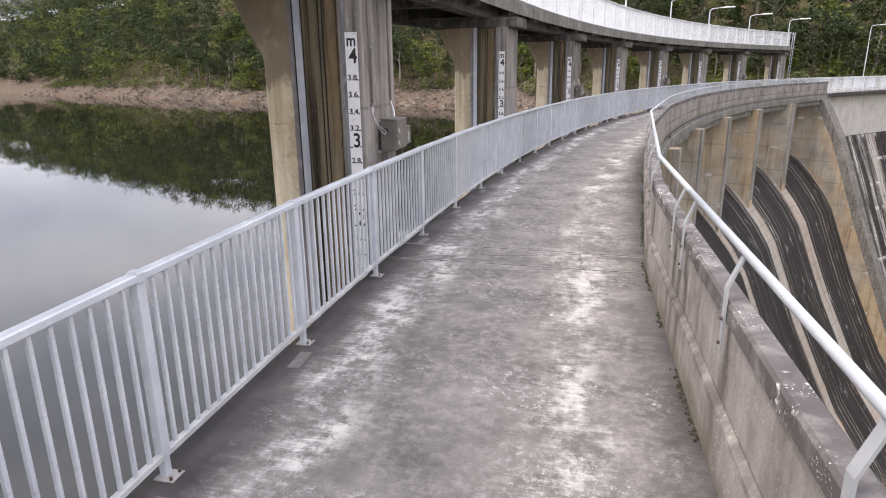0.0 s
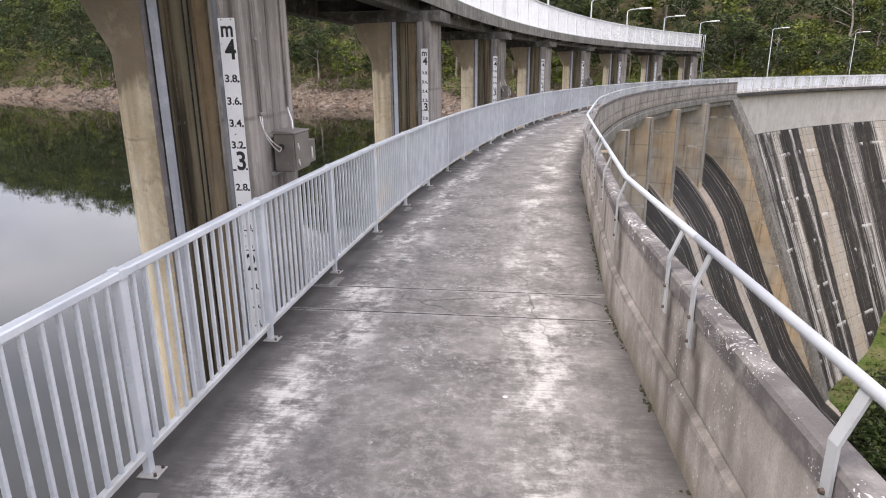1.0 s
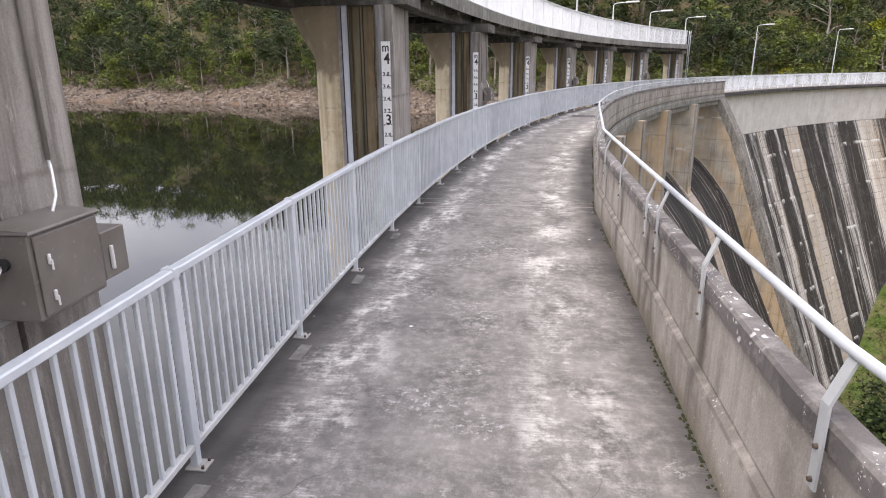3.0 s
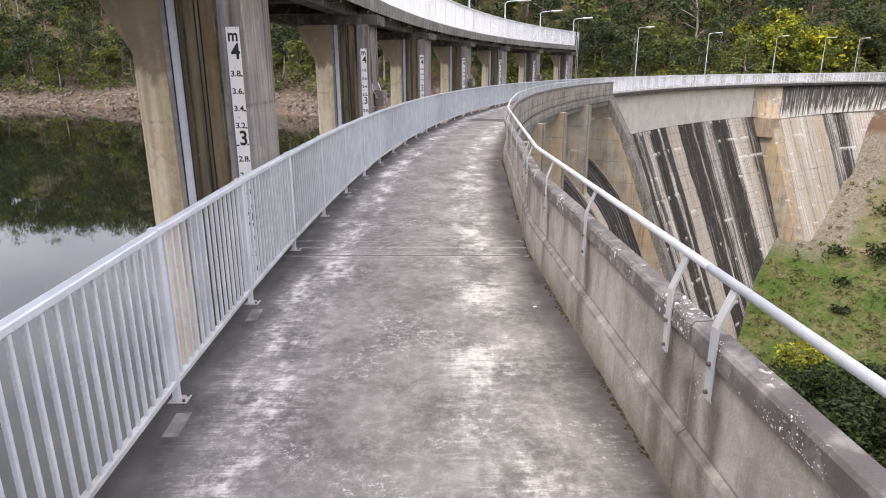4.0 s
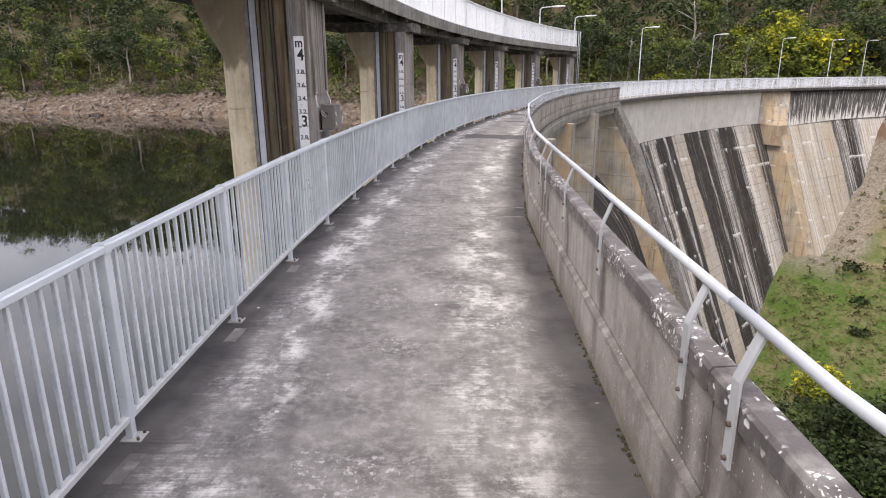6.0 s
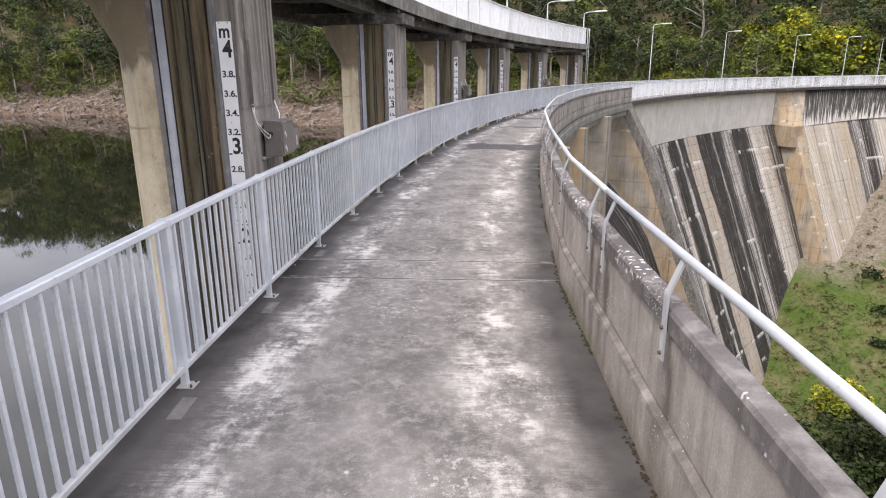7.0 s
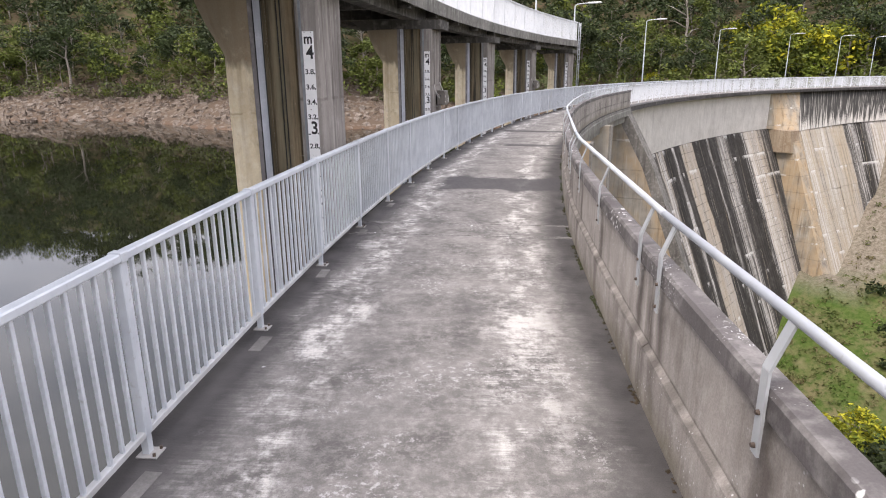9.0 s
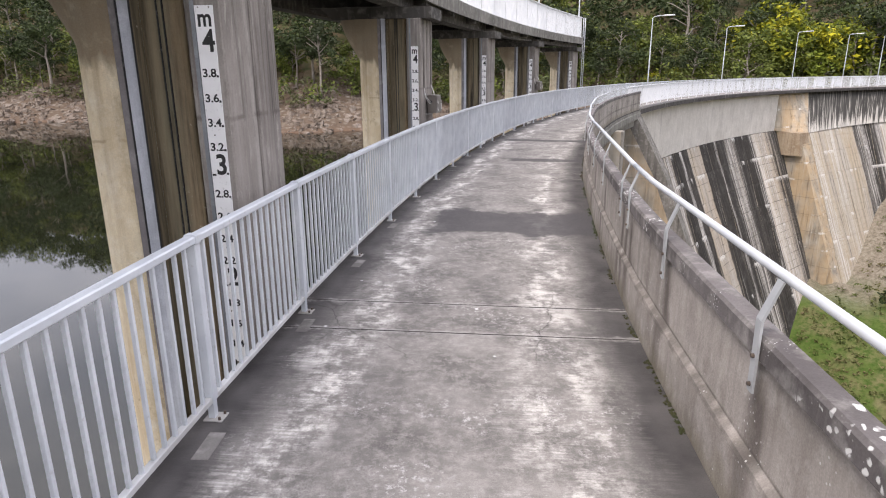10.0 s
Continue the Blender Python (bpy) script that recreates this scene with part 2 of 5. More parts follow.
def pier_material():
    """Grey board-marked concrete: streaked above a form line, smoother below it."""
    m = Mat("pier_concrete", 0.88, 0.0, 0.2)
    w = m.world_vec()
    z = m.split(w, "Z")
    c = m.mix(m.step(m.noise(w, 1.1, 6), 0.32, 0.68), rgb(0.175, 0.158, 0.142), rgb(0.31, 0.282, 0.255))
    c = m.mix(m.math("MULTIPLY", m.step(m.noise(m.world_vec((9.0, 9.0, 0.35)), 1.0, 5), 0.45, 0.7), 0.6), c, rgb(0.45, 0.415, 0.38))
    run = m.step(m.noise(m.world_vec((7.0, 7.0, 0.16)), 1.0, 6, 0.65), 0.5, 0.66)
    upper = m.step(m.math("ADD", z, m.math("MULTIPLY", m.noise(w, 6.0, 4), 0.2)), 1.9, 2.05)
    c = m.mix(m.math("MULTIPLY", run, m.math("ADD", 0.35, m.math("MULTIPLY", upper, 0.55))), c, rgb(0.075, 0.064, 0.056))
    mould = m.math("MULTIPLY", m.step(m.noise(m.world_vec((2.4, 2.4, 0.5)), 1.0, 6, 0.7), 0.54, 0.66), upper)
    c = m.mix(m.math("MULTIPLY", mould, 0.6), c, rgb(0.1, 0.09, 0.08))
    blot = m.step(m.noise(m.world_vec((4.0, 4.0, 1.2)), 1.0, 7, 0.75), 0.52, 0.66)
    c = m.mix(m.math("MULTIPLY", blot, 0.5), c, rgb(0.11, 0.098, 0.085))
    bloom = m.math("MULTIPLY", m.step(m.noise(m.world_vec((8.0, 8.0, 1.6)), 1.3, 6, 0.75), 0.58, 0.66), 0.55)
    c = m.mix(bloom, c, rgb(0.47, 0.44, 0.4))
    seam = m.step(m.math("ABSOLUTE", m.math("SUBTRACT", z, m.math("ADD", 1.9, m.math("MULTIPLY", m.noise(w, 4.0, 3), 0.03)))), 0.03, 0.008)
    c = m.mix(m.math("MULTIPLY", m.math("MULTIPLY", seam, m.step(m.noise(w, 5.0, 4), 0.35, 0.55)), 0.6), c, rgb(0.12, 0.1, 0.09))
    c = m.mix(m.step(m.noise(w, 90.0, 3), 0.35, 0.65), m.mix(0.16, c, rgb(0.02, 0.02, 0.02)), c)
    return m.done(c, m.noise(w, 45.0, 5), 0.35, 0.01)


MAT["mortar"] = concrete("old_mortar", rgb(0.095, 0.088, 0.083), rgb(0.215, 0.203, 0.19), rgb(0.38, 0.36, 0.34), 0.4)
MAT["cream"] = nose_material()
MAT["pier"] = pier_material()


def slot_material():
    """Gate slot: upright runs of black slime, olive growth, rust and pale lime, each with a wavering edge."""
    m = Mat("slot_concrete", 0.75, 0.0, 0.3)
    w = m.world_vec()
    out = m.n.new("ShaderNodeVectorMath")
    out.operation = "DISTANCE"
    m.l.new(m.world_vec((1, 1, 0)), out.inputs[0])
    out.inputs[1].default_value = (CX, CY, 0)
    sway = m.math("MULTIPLY", m.math("SUBTRACT", m.noise(m.world_vec((0.6, 0.6, 1.1)), 1.0, 6, 0.7), 0.5), 0.13)
    y = m.math("ADD", m.math("SUBTRACT", out.outputs["Value"], 99.0), sway)
    c = m.mix(m.step(m.noise(m.world_vec((9.0, 9.0, 0.5)), 1.0, 6, 0.7), 0.35, 0.65), rgb(0.07, 0.058, 0.036), rgb(0.24, 0.195, 0.125))
    rust = m.math("MULTIPLY", m.step(m.math("ABSOLUTE", m.math("SUBTRACT", y, 0.76)), 0.11, 0.07), m.step(m.noise(m.world_vec((3.0, 3.0, 0.5)), 1.0, 6, 0.7), 0.36, 0.6))
    c = m.mix(m.math("MULTIPLY", rust, 0.85), c, m.mix(m.noise(w, 5.0, 6, 0.7), rgb(0.11, 0.068, 0.03), rgb(0.36, 0.265, 0.155)))
    rim = m.math("MULTIPLY", m.step(m.math("ABSOLUTE", m.math("SUBTRACT", y, 0.685)), 0.022, 0.008), m.step(m.noise(w, 2.2, 5), 0.42, 0.56))
    c = m.mix(m.math("MULTIPLY", rim, 0.7), c, rgb(0.5, 0.44, 0.33))
    moss = m.math("MULTIPLY", m.step(m.math("ABSOLUTE", m.math("SUBTRACT", y, 0.98)), 0.1, 0.05), m.step(m.noise(m.world_vec((3.0, 3.0, 0.8)), 1.0, 6, 0.7), 0.4, 0.6))
    c = m.mix(m.math("MULTIPLY", moss, 0.6), c, rgb(0.2, 0.185, 0.12))
    slime = m.step(m.noise(m.world_vec((6.0, 6.0, 0.22)), 1.0, 6, 0.66), 0.52, 0.62)
    c = m.mix(m.math("MULTIPLY", slime, 0.75), c, rgb(0.018, 0.015, 0.012))
    flecks = m.math("MULTIPLY", m.step(m.noise(w, 11.0, 6, 0.75), 0.62, 0.68), m.step(m.noise(w, 1.4, 3), 0.46, 0.56))
    c = m.mix(m.math("MULTIPLY", flecks, 0.6), c, rgb(0.45, 0.41, 0.33))
    return m.done(c, m.noise(w, 30.0, 6), 0.5, 0.012)


MAT["slot"] = slot_material()
MAT["flange"] = concrete("guide_edge_concrete", rgb(0.2, 0.185, 0.185), rgb(0.33, 0.31, 0.31), rgb(0.5, 0.48, 0.47), 0.6)
# darkened concrete: the shade under the service bridge is put into the colour
MAT["soffit"] = concrete("shaded_underside_concrete", rgb(0.05, 0.047, 0.043), rgb(0.12, 0.113, 0.102), rgb(0.3, 0.285, 0.26), 0.6)
MAT["bridge"] = concrete("bridge_concrete", rgb(0.14, 0.135, 0.12), rgb(0.26, 0.25, 0.225), rgb(0.4, 0.39, 0.36), 0.6)


def seeping_concrete(name, seep_0=0.4, gain=1.0):
    """Grey lift-cast concrete with rust-brown seepage, white salts along the lift lines and dark runs."""
    m = Mat(name, 0.9, 0.0, 0.15)
    w = m.world_vec()
    c = m.mix(m.step(m.noise(w, 0.8, 6), 0.35, 0.65), rgb(0.27 * gain, 0.245 * gain, 0.205 * gain), rgb(0.46 * gain, 0.42 * gain, 0.355 * gain))
    seep = m.step(m.noise(m.world_vec((0.55, 0.55, 0.22)), 1.0, 5, 0.6), seep_0, seep_0 + 0.2)
    c = m.mix(m.math("MULTIPLY", seep, 0.78), c, m.mix(m.noise(w, 2.2, 5), rgb(0.48 * gain, 0.3 * gain, 0.145 * gain), rgb(0.58 * gain, 0.47 * gain, 0.32 * gain)))
    run = m.step(m.noise(m.world_vec((2.6, 2.6, 0.16)), 1.0, 7, 0.68), 0.52, 0.68)
    c = m.mix(m.math("MULTIPLY", run, 0.65), c, rgb(0.09, 0.07, 0.05))
    ghost = m.step(m.noise(m.world_vec((4.0, 4.0, 0.2)), 1.7, 5, 0.65), 0.56, 0.7)
    c = m.mix(m.math("MULTIPLY", ghost, 0.55), c, rgb(0.5, 0.45, 0.38))
    lift = m.math("ABSOLUTE", m.math("SUBTRACT", m.math("FRACT", m.math("DIVIDE", m.math("ADD", m.split(w, "Z"), 40.0), 1.85)), 0.5))
    line = m.math("MULTIPLY", m.step(lift, 0.035, 0.01), m.step(m.noise(w, 1.1, 4), 0.35, 0.5))
    c = m.mix(m.math("MULTIPLY", line, 0.3), c, rgb(0.07, 0.055, 0.04))
    salt = m.math("MULTIPLY", m.step(m.math("ADD", lift, m.math("MULTIPLY", m.math("SUBTRACT", m.noise(w, 4.0, 5), 0.5), 0.16)), 0.075, 0.03), m.step(m.noise(w, 0.7, 4), 0.54, 0.62))
    c = m.mix(m.math("MULTIPLY", salt, 0.8), c, rgb(0.62, 0.59, 0.54))
    return m.done(c, m.noise(w, 12.0, 6), 0.45, 0.02)


MAT["tan"] = seeping_concrete("seepage_stained_concrete")
MAT["column"] = seeping_concrete("dull_stained_concrete", 0.37, 0.84)


def painted_metal(name, base, worn, rough=0.45, metal=0.0):
    m = Mat(name, rough, metal)
    w = m.world_vec()
    c = m.mix(m.step(m.noise(w, 3.0, 5), 0.35, 0.7), base, worn)
    c = m.mix(m.math("MULTIPLY", m.step(m.noise(w, 30.0, 4), 0.62, 0.75), 0.5), c, rgb(0.3, 0.29, 0.27))
    return m.done(c, m.noise(w, 120.0, 2), 0.08, 0.003)


MAT["rail"] = painted_metal("galvanised_rail", rgb(0.5, 0.53, 0.565), rgb(0.63, 0.66, 0.685), 0.4, 0.1)
# same railing made lighter: overexposed brightness of crest and bridge rails, in the colour
MAT["lightened_rail"] = painted_metal("glare_lightened_rail", rgb(0.64, 0.66, 0.685), rgb(0.74, 0.755, 0.77), 0.45, 0.0)
MAT["grimy_rail"] = painted_metal("grimy_galvanised_rail", rgb(0.42, 0.42, 0.41), rgb(0.58, 0.59, 0.59), 0.55, 0.0)
# grimy bottom rail, lightened in colour by the same overexposure
MAT["grimy_lightened_rail"] = painted_metal("grimy_lightened_rail", rgb(0.52, 0.52, 0.51), rgb(0.66, 0.67, 0.67), 0.55, 0.0)
MAT["pipe"] = painted_metal("painted_pipe", rgb(0.38, 0.4, 0.43), rgb(0.48, 0.5, 0.52), 0.5)
MAT["steel"] = concrete("stained_steel_guide", rgb(0.46, 0.485, 0.53), rgb(0.66, 0.69, 0.75), rgb(0.75, 0.78, 0.83), 0.5, rgb(0.06, 0.062, 0.068), rough=0.5)
MAT["angle"] = concrete("dull_zinc_angle", rgb(0.16, 0.175, 0.185), rgb(0.28, 0.3, 0.315), rgb(0.42, 0.44, 0.45), 0.6, rgb(0.05, 0.05, 0.05), rough=0.55)
MAT["bracket"] = painted_metal("galvanised_bracket", rgb(0.31, 0.325, 0.335), rgb(0.43, 0.445, 0.45), 0.5)
MAT["plate"] = painted_metal("weathered_base_plate", rgb(0.3, 0.285, 0.26), rgb(0.42, 0.41, 0.39), 0.7)
MAT["black"] = painted_metal("black_rubber", rgb(0.012, 0.012, 0.013), rgb(0.03, 0.03, 0.03), 0.7)
MAT["box"] = painted_metal("grey_cabinet_paint", rgb(0.12, 0.105, 0.092), rgb(0.18, 0.163, 0.146), 0.45)
MAT["bright"] = painted_metal("bright_bare_metal", rgb(0.72, 0.71, 0.69), rgb(0.82, 0.81, 0.8), 0.3, 0.4)
MAT["stained"] = painted_metal("grimy_conduit", rgb(0.16, 0.145, 0.13), rgb(0.25, 0.23, 0.21), 0.6)
MAT["conduit"] = painted_metal("grey_conduit", rgb(0.27, 0.26, 0.25), rgb(0.36, 0.35, 0.34), 0.45)
MAT["bolt"] = painted_metal("rusty_bolt", rgb(0.08, 0.06, 0.05), rgb(0.16, 0.12, 0.09), 0.6, 0.6)
MAT["gauge"] = painted_metal("gauge_enamel", rgb(0.86, 0.86, 0.85), rgb(0.78, 0.78, 0.77), 0.35)
MAT["ink"] = Mat("black_enamel", 0.4).done(rgb(0.012, 0.012, 0.012))


RIFT = math.radians(0.345) * 97.0


def deck_material():
    m = Mat("walkway_concrete", 0.85, 0.0, 0.25)
    uv = m.vec(kind="UV")
    along, across = m.split(uv, "X"), m.split(uv, "Y")
    w = m.world_vec()
    # broom lines run across the walk and finger the edges of the leached bands
    brush = m.noise(m.vec((42.0, 1.7, 1.0), "UV"), 1.0, 5, 0.65)
    wob = m.math("MULTIPLY", m.math("SUBTRACT", m.noise(m.vec((0.8, 0.8, 1.0), "UV"), 1.0, 5, 0.6), 0.5), 0.9)
    v = m.math("ADD", m.math("ADD", across, wob), m.math("MULTIPLY", m.math("SUBTRACT", brush, 0.5), 0.26))
    left = m.step(m.math("ABSOLUTE", m.math("SUBTRACT", v, 0.74)), 0.36, 0.14)
    right = m.step(m.math("ABSOLUTE", m.math("SUBTRACT", v, 2.5)), 0.4, 0.1)
    patch = m.noise(m.vec((0.9, 1.6, 1.0), "UV", (3, 7, 0)), 1.3, 6, 0.7)
    fine = m.noise(m.vec((9.0, 5.0, 1.0), "UV", (1, 4, 0)), 1.0, 7, 0.75)
    white = m.math("MULTIPLY", m.math("MAXIMUM", left, right), m.step(m.math("ADD", patch, m.math("MULTIPLY", m.math("SUBTRACT", fine, 0.5), 1.1)), 0.44, 0.62))
    white = m.math("MULTIPLY", white, m.step(m.math("ADD", m.math("MULTIPLY", brush, 0.6), m.math("MULTIPLY", patch, 0.9)), 0.6, 0.86))
    edge = m.math("ADD", across, m.math("MULTIPLY", wob, 0.55))
    # the grime beside the parapet is narrower on the first stretch
    edge = m.math("SUBTRACT", edge, m.math("MULTIPLY", m.math("MULTIPLY", m.step(along, 3.0, -5.0), m.step(across, 1.5, 2.5)), 0.22))
    inner = m.step(m.math("ABSOLUTE", m.math("SUBTRACT", m.math("ADD", edge, m.math("MULTIPLY", m.math("SUBTRACT", brush, 0.5), 0.2)), 1.66)), 1.42, 1.1)
    grey = m.mix(m.step(m.noise(w, 1.6, 7, 0.62), 0.36, 0.64), rgb(0.12, 0.112, 0.105), rgb(0.245, 0.229, 0.214))
    grey = m.mix(m.math("MULTIPLY", m.step(m.noise(w, 9.0, 7, 0.8), 0.46, 0.66), 0.75), grey, rgb(0.36, 0.338, 0.316))
    dark = m.mix(m.step(m.noise(w, 1.8, 6), 0.3, 0.7), rgb(0.036, 0.033, 0.033), rgb(0.1, 0.093, 0.089))
    c = m.mix(inner, dark, grey)
    flake = m.math("MULTIPLY", m.step(m.noise(m.vec((1.1, 1.0, 1.0), "UV"), 1.0, 3), 0.52, 0.6), m.step(m.noise(w, 16.0, 5, 0.8), 0.54, 0.6))
    c = m.mix(m.math("MULTIPLY", m.math("MULTIPLY", flake, inner), 0.75), c, rgb(0.5, 0.48, 0.465))
    c = m.mix(m.math("MULTIPLY", m.step(m.noise(m.vec((1.4, 1.4, 1), "UV", (5, 2, 0)), 1.0, 6, 0.65), 0.5, 0.64), 0.45), c, rgb(0.085, 0.08, 0.078))
    drag = m.noise(m.vec((70.0, 2.6, 1.0), "UV", (0, 9, 0)), 1.0, 4, 0.7)
    white = m.math("MULTIPLY", white, m.step(m.math("ADD", m.math("MULTIPLY", drag, 0.6), m.math("MULTIPLY", patch, 0.6)), 0.36, 0.66))
    c = m.mix(m.math("MULTIPLY", white, m.math("ADD", 0.8, m.math("MULTIPLY", left, 0.2))), c, rgb(0.66, 0.63, 0.59))
    scuff = m.math("MULTIPLY", m.math("MULTIPLY", m.step(drag, 0.56, 0.66), m.step(fine, 0.5, 0.62)), inner)
    c = m.mix(m.math("MULTIPLY", scuff, 0.3), c, rgb(0.5, 0.485, 0.47))
    # damp patches lying across the walk
    for centre, half, v0 in ((21.72, 0.85, 0.75), (28.8, 0.3, 1.3), (33.6, 0.35, 0.4)):
        near = m.math("ADD", m.math("DIVIDE", m.math("ABSOLUTE", m.math("SUBTRACT", along, centre)), half), m.math("MULTIPLY", m.math("SUBTRACT", m.noise(w, 1.4, 4), 0.5), 1.6))
        damp = m.math("MULTIPLY", m.step(near, 1.0, 0.82), m.step(m.math("ADD", across, wob), v0, v0 + 0.12))
        c = m.mix(m.math("MULTIPLY", damp, 0.88), c, rgb(0.062, 0.058, 0.06))
    net = m.n.new("ShaderNodeTexVoronoi")
    net.feature = "DISTANCE_TO_EDGE"
    net.inputs["Scale"].default_value = 0.62
    bend = m.n.new("ShaderNodeVectorMath")
    bend.operation = "MULTIPLY_ADD"
    rough_ = m.n.new("ShaderNodeTexNoise")
    rough_.inputs["Scale"].default_value, rough_.inputs["Detail"].default_value = 3.0, 6.0
    m.l.new(w, rough_.inputs["Vector"])
    m.l.new(rough_.outputs["Color"], bend.inputs[0])
    bend.inputs[1].default_value = (0.35, 0.35, 0.0)
    m.l.new(w, bend.inputs[2])
    m.l.new(bend.outputs["Vector"], net.inputs["Vector"])
    crack = m.step(net.outputs["Distance"], 0.005, 0.001)
    # a ragged crack parallel to the joints over one pier
    rift = m.math("ADD", m.math("ABSOLUTE", m.math("SUBTRACT", along, RIFT)), m.math("MULTIPLY", m.math("SUBTRACT", m.noise(w, 7.0, 6, 0.75), 0.5), 0.16))
    c = m.mix(m.math("MULTIPLY", m.step(rift, 0.05, 0.0), 0.5), c, rgb(0.4, 0.38, 0.355))
    c = m.mix(m.math("MULTIPLY", m.step(rift, 0.0, -0.02), 0.8), c, rgb(0.035, 0.031, 0.028))
    for off in (0.08, 0.5):
        # crumbled, pale edges along the joints over each pier
        d = m.math("ABSOLUTE", m.math("SUBTRACT", m.math("FRACT", m.math("ADD", m.math("DIVIDE", along, 8.5786), 20.5 - math.radians(PIER_0 + off) * 97.0 / 8.5786)), 0.5))
        chip = m.math("ADD", m.math("MULTIPLY", d, 8.5786), m.math("MULTIPLY", m.math("SUBTRACT", m.noise(w, 8.0, 6, 0.7), 0.5), 0.22))
        c = m.mix(m.math("MULTIPLY", m.step(chip, 0.05, 0.0), 0.6), c, rgb(0.42, 0.4, 0.38))
        c = m.mix(m.math("MULTIPLY", m.step(m.math("ADD", chip, m.math("MULTIPLY", m.noise(w, 2.0, 4), 0.05)), 0.016, -0.008), 0.85), c, rgb(0.03, 0.028, 0.026))
        zone = m.step(m.math("MULTIPLY", d, 8.5786), 0.75, 0.45)
        c = m.mix(m.math("MULTIPLY", m.math("MULTIPLY", zone, crack), 0.4), c, rgb(0.04, 0.037, 0.034))
    c = m.mix(m.step(m.noise(w, 120.0, 2), 0.3, 0.6), m.mix(0.22, c, rgb(0.02, 0.02, 0.02)), c)
    specks = m.math("MULTIPLY", m.step(m.cells(w, 2.3), 0.055, 0.035), m.step(m.noise(w, 2.0, 2), 0.5, 0.56))
    c = m.mix(specks, c, rgb(0.6, 0.59, 0.58))
    return m.done(c, m.math("ADD", m.noise(w, 60.0, 4), m.math("MULTIPLY", brush, 1.5)), 0.4, 0.006)


MAT["deck"] = deck_material()


def dam_material(name, tan, black_from, piers=False):
    """Dam face: wet black streaks, tan runs and white leached lines that follow the fall line."""
    m = Mat(name, 0.85, 0.0, 0.15)
    w = m.world_vec()
    base = m.mix(m.step(m.noise(m.vec((0.5, 0.12, 1), "UV"), 1.0, 5), 0.35, 0.65), tan, rgb(0.34, 0.315, 0.28))
    base = m.mix(m.math("MULTIPLY", m.step(m.noise(w, 3.0, 6, 0.65), 0.42, 0.7), 0.6), base, rgb(0.46, 0.42, 0.35))
    base = m.mix(m.math("MULTIPLY", m.step(m.noise(m.vec((5.0, 0.08, 1), "UV"), 1.0, 5, 0.7), 0.5, 0.72), 0.65), base, rgb(0.12, 0.1, 0.08))
    wide = m.noise(m.vec((0.3, 0.01, 1), "UV"), 1.0, 2)
    edge = m.noise(m.vec((1.7, 0.05, 1), "UV"), 1.0, 6, 0.65)
    fray = m.noise(m.vec((9.0, 0.5, 1), "UV"), 1.0, 5, 0.7)
    field = m.math("ADD", m.math("ADD", wide, m.math("MULTIPLY", m.math("SUBTRACT", edge, 0.5), 0.42)), m.math("MULTIPLY", m.math("SUBTRACT", fray, 0.5), 0.14))
    if piers:
        # the strip under each pier stays dry
        along = m.split(m.vec(kind="UV"), "X")
        turn = m.math("ABSOLUTE", m.math("SUBTRACT", m.math("FRACT", m.math("ADD", m.math("DIVIDE", along, 8.579), 10.5 + 0.94)), 0.5))
        field = m.math("ADD", m.math("MULTIPLY", field, 0.5), m.math("MULTIPLY", turn, 1.15))
    else:
        field = m.math("ADD", field, m.math("MULTIPLY", m.math("SUBTRACT", m.random(), 0.5), 0.07))
    blk = m.step(field, black_from, black_from + 0.045)
    soot = m.mix(m.step(m.math("ADD", edge, m.math("MULTIPLY", fray, 0.6)), 0.78, 1.05), rgb(0.009, 0.009, 0.01), rgb(0.05, 0.047, 0.045))
    c = m.mix(m.math("MULTIPLY", blk, 0.95), base, soot)
    thin = m.step(m.noise(m.vec((3.4, 0.02, 1), "UV", (9, 3, 0)), 1.0, 2), 0.6, 0.635)
    thin = m.math("MULTIPLY", thin, m.step(m.noise(m.vec((2.0, 0.4, 1), "UV"), 1.0, 5), 0.3, 0.6))
    c = m.mix(m.math("MULTIPLY", thin, 0.45), c, rgb(0.55, 0.5, 0.44))
    leak = m.math("MULTIPLY", m.step(m.noise(m.vec((1.0, 0.35, 1), "UV", (2, 5, 0)), 1.0, 7, 0.75), 0.6, 0.68), 0.65)
    c = m.mix(leak, c, rgb(0.55, 0.53, 0.5))
    lift = m.math("ABSOLUTE", m.math("SUBTRACT", m.math("FRACT", m.math("DIVIDE", m.split(m.vec(kind="UV"), "Y"), 1.25)), 0.5))
    c = m.mix(m.math("MULTIPLY", m.step(lift, 0.03, 0.012), 0.4), c, rgb(0.05, 0.045, 0.04))
    ooze = m.step(m.noise(m.vec((1.3, 0.5, 1), "UV", (4, 1, 0)), 1.0, 5), 0.66, 0.74)
    c = m.mix(m.math("MULTIPLY", ooze, 0.5), c, rgb(0.42, 0.25, 0.12))
    return m.done(c, m.noise(w, 9.0, 6), 0.5, 0.05)



def ramp(m, value, stops):
    """Grey value read off a list of (place, value) stops."""
    k = m.n.new("ShaderNodeValToRGB")
    e = k.color_ramp.elements
    lo, hi = stops[0][0], stops[-1][0]
    e[0].position, e[0].color = 0.0, (stops[0][1],) * 3 + (1,)
    e[1].position, e[1].color = 1.0, (stops[-1][1],) * 3 + (1,)
    for p, v in stops[1:-1]:
        q = e.new((p - lo) / (hi - lo))
        q.color = (v, v, v, 1)
    m.put(k, "Fac", m.step(value, lo, hi))
    return k.outputs["Color"]


